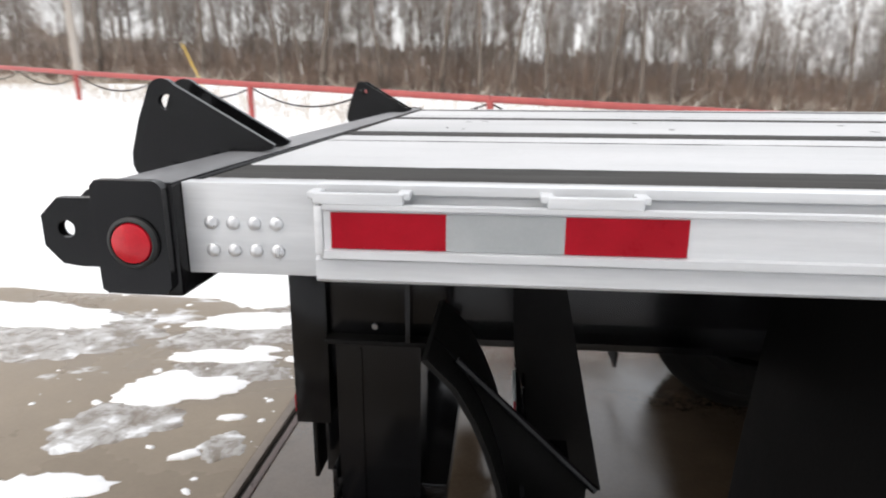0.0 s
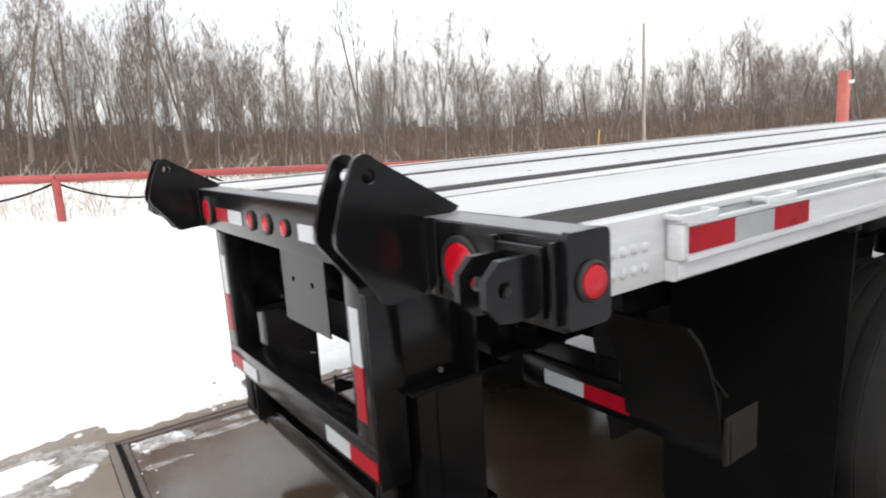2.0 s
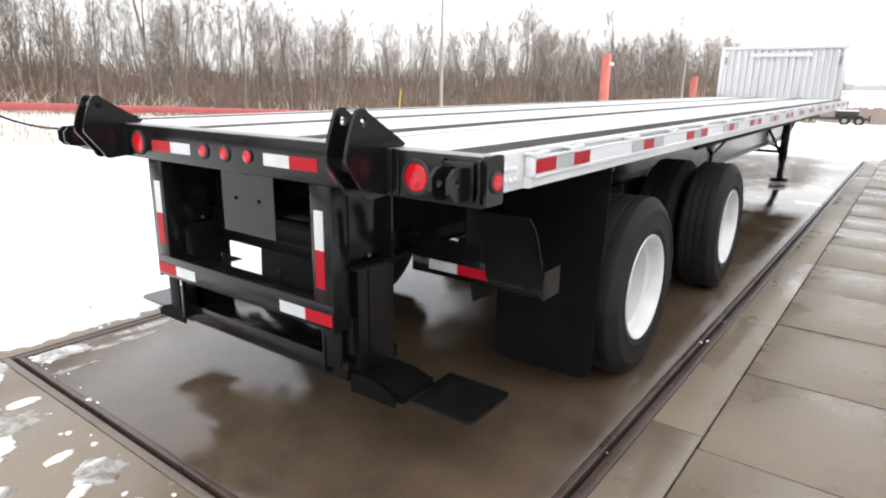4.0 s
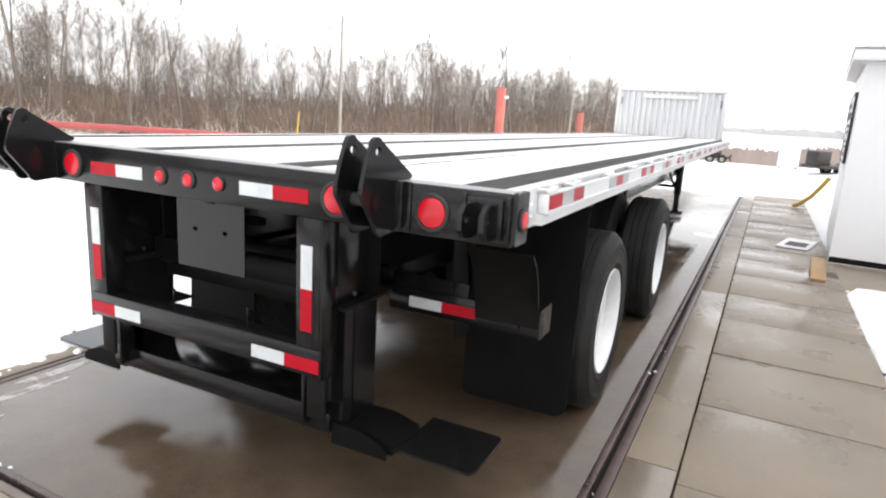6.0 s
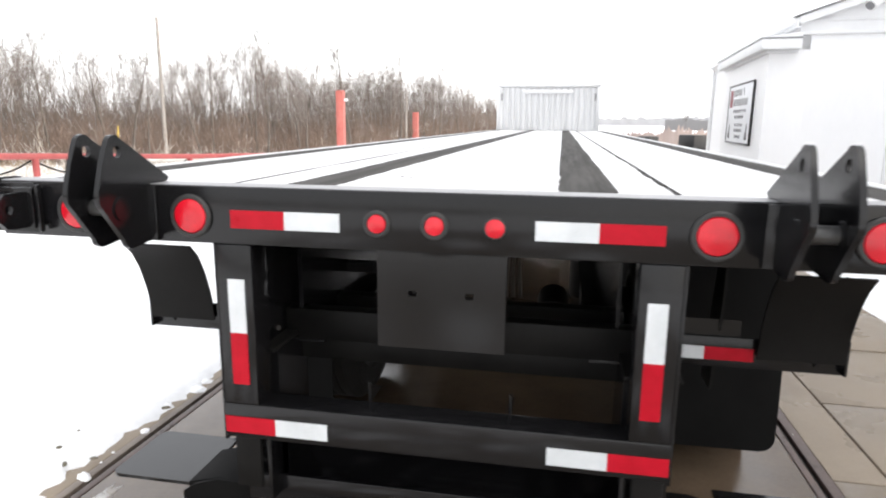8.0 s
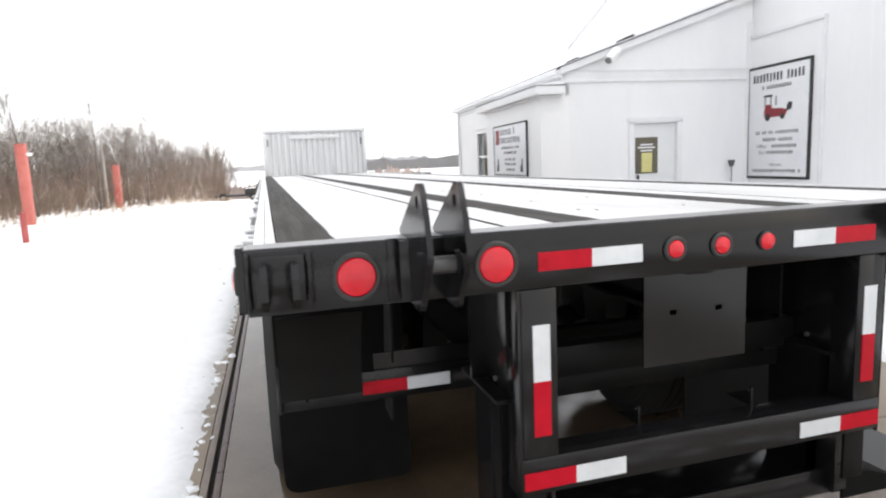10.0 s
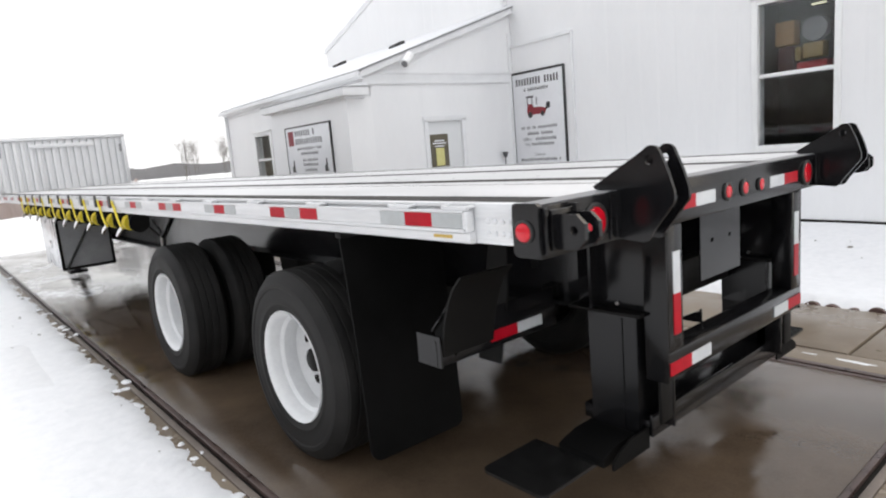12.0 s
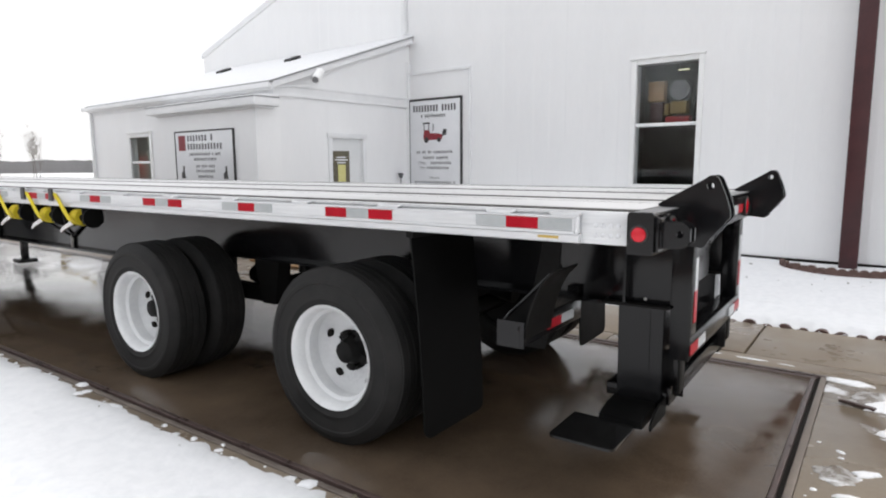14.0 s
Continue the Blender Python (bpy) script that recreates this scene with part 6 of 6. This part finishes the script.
# single taller trees before the wood's edge
rng = random.Random(77)
singles = [(az + rng.uniform(-1.2, 1.2), rng.uniform(0.90, 1.02), rng.uniform(0.92, 1.30) + (rng.uniform(0.0, 0.28) if 50 < az < 80 else 0)) for az in (8, 10, 12, 14, 16, 18, 20, 22, 24, 26, 28, 30, 32.5, 35, 37, 39.5, 42, 45, 48, 50.5, 53, 56, 58, 60.5, 63, 65, 68, 70, 72, 74, 77, 80, 83.5, 87, 91, 95, 99, 104, 109, 116, 124)]
for az, f, k in singles:
    d = woods_depth(az) * f
    h = (d * math.tan(radians(crown_angle(az))) + 2.6) * k
    x, y = -1 + d * math.cos(radians(az)), d * math.sin(radians(az))
    segs = bare_tree(rng, 26, 9)
    tree = thing("bare_tree", "tall bare winter tree at the wood's edge", "tree", Matrix.Translation((x, y, drop(x, y) - 0.05)) @ Matrix.Rotation(az, 4, "Z"), "trees at the wood's edge")
    for nm, some in (("trunk", segs[:1] + [s for s in segs if s[2] > 0.0022]), ("crown", [s for s in segs if s[2] <= 0.0022])):
        v, fc = segs_mesh([(a, b, r0 * (1.5 if az < 76 else 2.3), r1 * 1.5) for a, b, r0, r1 in some] if nm == "trunk" else some, 5 if nm == "trunk" else 2)
        if nm == "crown":
            fc = fc[: len(fc) // 2]
        part(nm, quads(nm, v * np.array([h * 0.95, h * 0.95, h]), fc, TRUNK if nm == "trunk" else BARK), None, tree)


def brush(count, seed, near, deep, h0, h1, r, lean=0.25, shoots=3):
    """Many bent stems with side shoots, as narrow blades turned every way."""
    rng = random.Random(seed)
    segs = []
    for _ in range(count):
        az = rng.uniform(4, 150)
        d = woods_depth(az) * (near + deep * rng.random())
        x, y = -1 + d * math.cos(radians(az)), d * math.sin(radians(az))
        h = rng.uniform(h0, h1) * (0.6 + 0.01 * d) * (0.8 + 0.5 * noise.noise((az * 0.5, d * 0.1, seed)))
        p = np.array([x, y, drop(x, y) - 0.1])
        w = np.array([rng.gauss(0, lean), rng.gauss(0, lean), 1.0])
        m = p + w * h * 0.5
        q = m + (w * (1, 1, min(1.0, 0.12 / lean ** 1.6)) + np.array([rng.gauss(0, 0.3), rng.gauss(0, 0.3), 0])) * h * 0.5
        k = r * (0.5 + d / 60)
        segs += [(p, m, k, k * 0.7), (m, q, k * 0.7, k * 0.3)]
        for _ in range(shoots):
            a = m + (q - m) * rng.uniform(-0.4, 0.7)
            segs.append((a, a + np.array([rng.gauss(0, 0.3), rng.gauss(0, 0.3), 0.5]) * h * rng.uniform(0.2, 0.5), k * 0.5, k * 0.2))
    v, f = segs_mesh(segs, 2)
    return v, f[: len(f) // 2]


tagged(new("brush", quads("brush", *brush(26000, 9, 0.96, 0.55, 0.9, 3.6, 0.017), TWIGS)), "dense brown brush along the wood's edge", "brush", kind="stuff")
tagged(new("brush", quads("brush", *brush(12000, 10, 1.30, 0.70, 2.0, 5.2, 0.026, 0.2, 4), BARK)), "grey-brown undergrowth deep inside the woods", "brush", kind="stuff")
tagged(new("brush", quads("brush", *brush(420, 19, 0.95, 0.20, 1.4, 4.4, 0.016, 0.7), PALEWEED)), "snow-dusted branches arching out of the brush", "brush", kind="stuff")
tagged(new("dry_grass", quads("dry_grass", *brush(4500, 12, 0.80, 0.16, 0.25, 0.8, 0.012), STRAW)), "dry weeds poking through the snow", "grass", kind="stuff")


def fence_weeds(count, seed):
    """Snow-dusted weeds just behind the fence line."""
    rng = random.Random(seed)
    segs = []
    for _ in range(count):
        i = rng.randrange(len(nodes) - 1)
        f = rng.random()
        c = nodes[i].lerp(nodes[i + 1], f)
        x, y = c.x + rng.uniform(-0.4, 0.4), c.y + 0.5 + 5.0 * rng.random() ** 1.5
        p = np.array([x, y, drop(x, y) - 0.05])
        h = rng.uniform(0.25, 1.0) * (1.45 if rng.random() < 0.16 else 0.75)
        w = np.array([rng.gauss(0, 0.3), rng.gauss(0, 0.3), 1.0])
        m = p + w * h * 0.6
        for _ in range(3):
            segs.append((m, m + np.array([rng.gauss(0, 0.5), rng.gauss(0, 0.5), 0.7]) * h * 0.4, 0.008, 0.003))
        segs.append((p, m, 0.010, 0.007))
    return segs_mesh(segs, 3)


tagged(new("fence_weeds", quads("fence_weeds", *fence_weeds(2600, 17), PALEWEED)), "pale snow-dusted weeds behind the pipe fence", "grass", kind="stuff")


def far_strip(name, label, path, top, rough, material, seed, spike=0.5, wave=0.25):
    """A far, plain, uneven band along the horizon."""
    verts, faces = [], []
    rng = random.Random(seed)
    n = 0
    for (x0, y0, h0), (x1, y1, h1) in zip(path, path[1:]):
        k = max(2, int(math.hypot(x1 - x0, y1 - y0) / rough))
        for i in range(k):
            f = i / k
            x, y, h = x0 + (x1 - x0) * f, y0 + (y1 - y0) * f, h0 + (h1 - h0) * f
            hh = h * (0.72 + 0.3 * noise.noise((x * 0.11, y * 0.11, seed)) + wave * noise.noise((x * 0.9, y * 0.9, seed)) + spike * rng.random() ** 2)
            verts += [(x, y, -4.0), (x, y, max(0.2, hh) + top + (drop(x, y) if abs(x) < 200 else 0))]
            n += 1
    for i in range(n - 1):
        faces.append((2 * i, 2 * i + 2, 2 * i + 3, 2 * i + 1))
    data = bpy.data.meshes.new(name)
    data.from_pydata(verts, [], faces)
    data.materials.append(material)
    return tagged(new(name, data), label, "backdrop", kind="structure")


# haze between the yard and the horizon is mixed into these three colours
HAZE = surface("haze_tinted_far_trees", (0.17, 0.168, 0.17), (0.22, 0.218, 0.22), (0.9, 1.0), scale=0.05, fine=1.5, bump=0.0, stretch=(1, 1, 0.2))
PALE_HAZE = surface("haze_tinted_pale_trees", (0.33, 0.33, 0.34), (0.44, 0.44, 0.45), (0.9, 1.0), scale=0.05, fine=1.5, bump=0.0, stretch=(1, 1, 0.2))
HEDGE = surface("haze_tinted_brown_hedge", (0.26, 0.205, 0.185), (0.37, 0.31, 0.285), (0.9, 1.0), scale=0.6, fine=5, bump=0.0, stretch=(1, 1, 0.2))
THICKET = surface("deep_thicket", (0.14, 0.112, 0.094), (0.25, 0.207, 0.177), (0.9, 1.0), scale=0.25, fine=3.5, bump=0.0, stretch=(1, 1, 0.08))
arc_pts = [(-1 + 2.1 * woods_depth(a) * math.cos(radians(a)), 2.1 * woods_depth(a) * math.sin(radians(a)), 2.1 * woods_depth(a) * math.tan(radians(crown_angle(a) * 0.27)) + 0.6) for a in range(176, 6, -5)]
far_strip("backdrop", "deep brown thicket inside the woods", arc_pts, 0, 0.16, THICKET, 4, 0.30, 0.12)
far_strip("backdrop", "wooded ridge on the horizon with haze put into its colour", [(328, -50, 4.6), (318, -86, 5.2), (302, -131, 5.2), (270, -186, 5.6), (230, -260, 6.0)], 0, 0.45, HAZE, 9, 0.10, 0.02)
far_strip("backdrop", "trees at the far end of the field, paled in colour for haze", [(960, 140, 8), (960, 0, 9), (930, -120, 12), (890, -230, 14)], 0, 1.5, PALE_HAZE, 10, 0.14, 0.05)
hedge = far_strip("backdrop", "low brown hedgerow across the field", [(76, 8.5, 2.0), (74, 0, 2.0), (73, -4, 2.3), (71, -8, 3.1), (70, -12.5, 3.7), (72, -17, 3.2)], 0, 0.14, HEDGE, 14, 0.2, 0.12)
segs = []
rng = random.Random(31)
for x, y, h in ((180, -58.6, 12.2), (181, -60.0, 13.6), (179, -61.0, 12.6), (180.4, -62.6, 11.0), (182, -59.4, 12.8), (178, -69.8, 14.8), (177, -68.8, 13.0), (179, -71.0, 12.2), (228, -42, 11)):
    v = KINDS[rng.randrange(len(KINDS))][1]
    segs += [(np.array(a) * h + (x, y, -2.0), np.array(b) * h + (x, y, -2.0), r0 * h, r1 * h) for a, b, r0, r1 in v]
tagged(new("far_trees", quads("far_trees", *segs_mesh(segs), TRUNK)), "bare trees far out in the snowy field", "woods", kind="stuff")
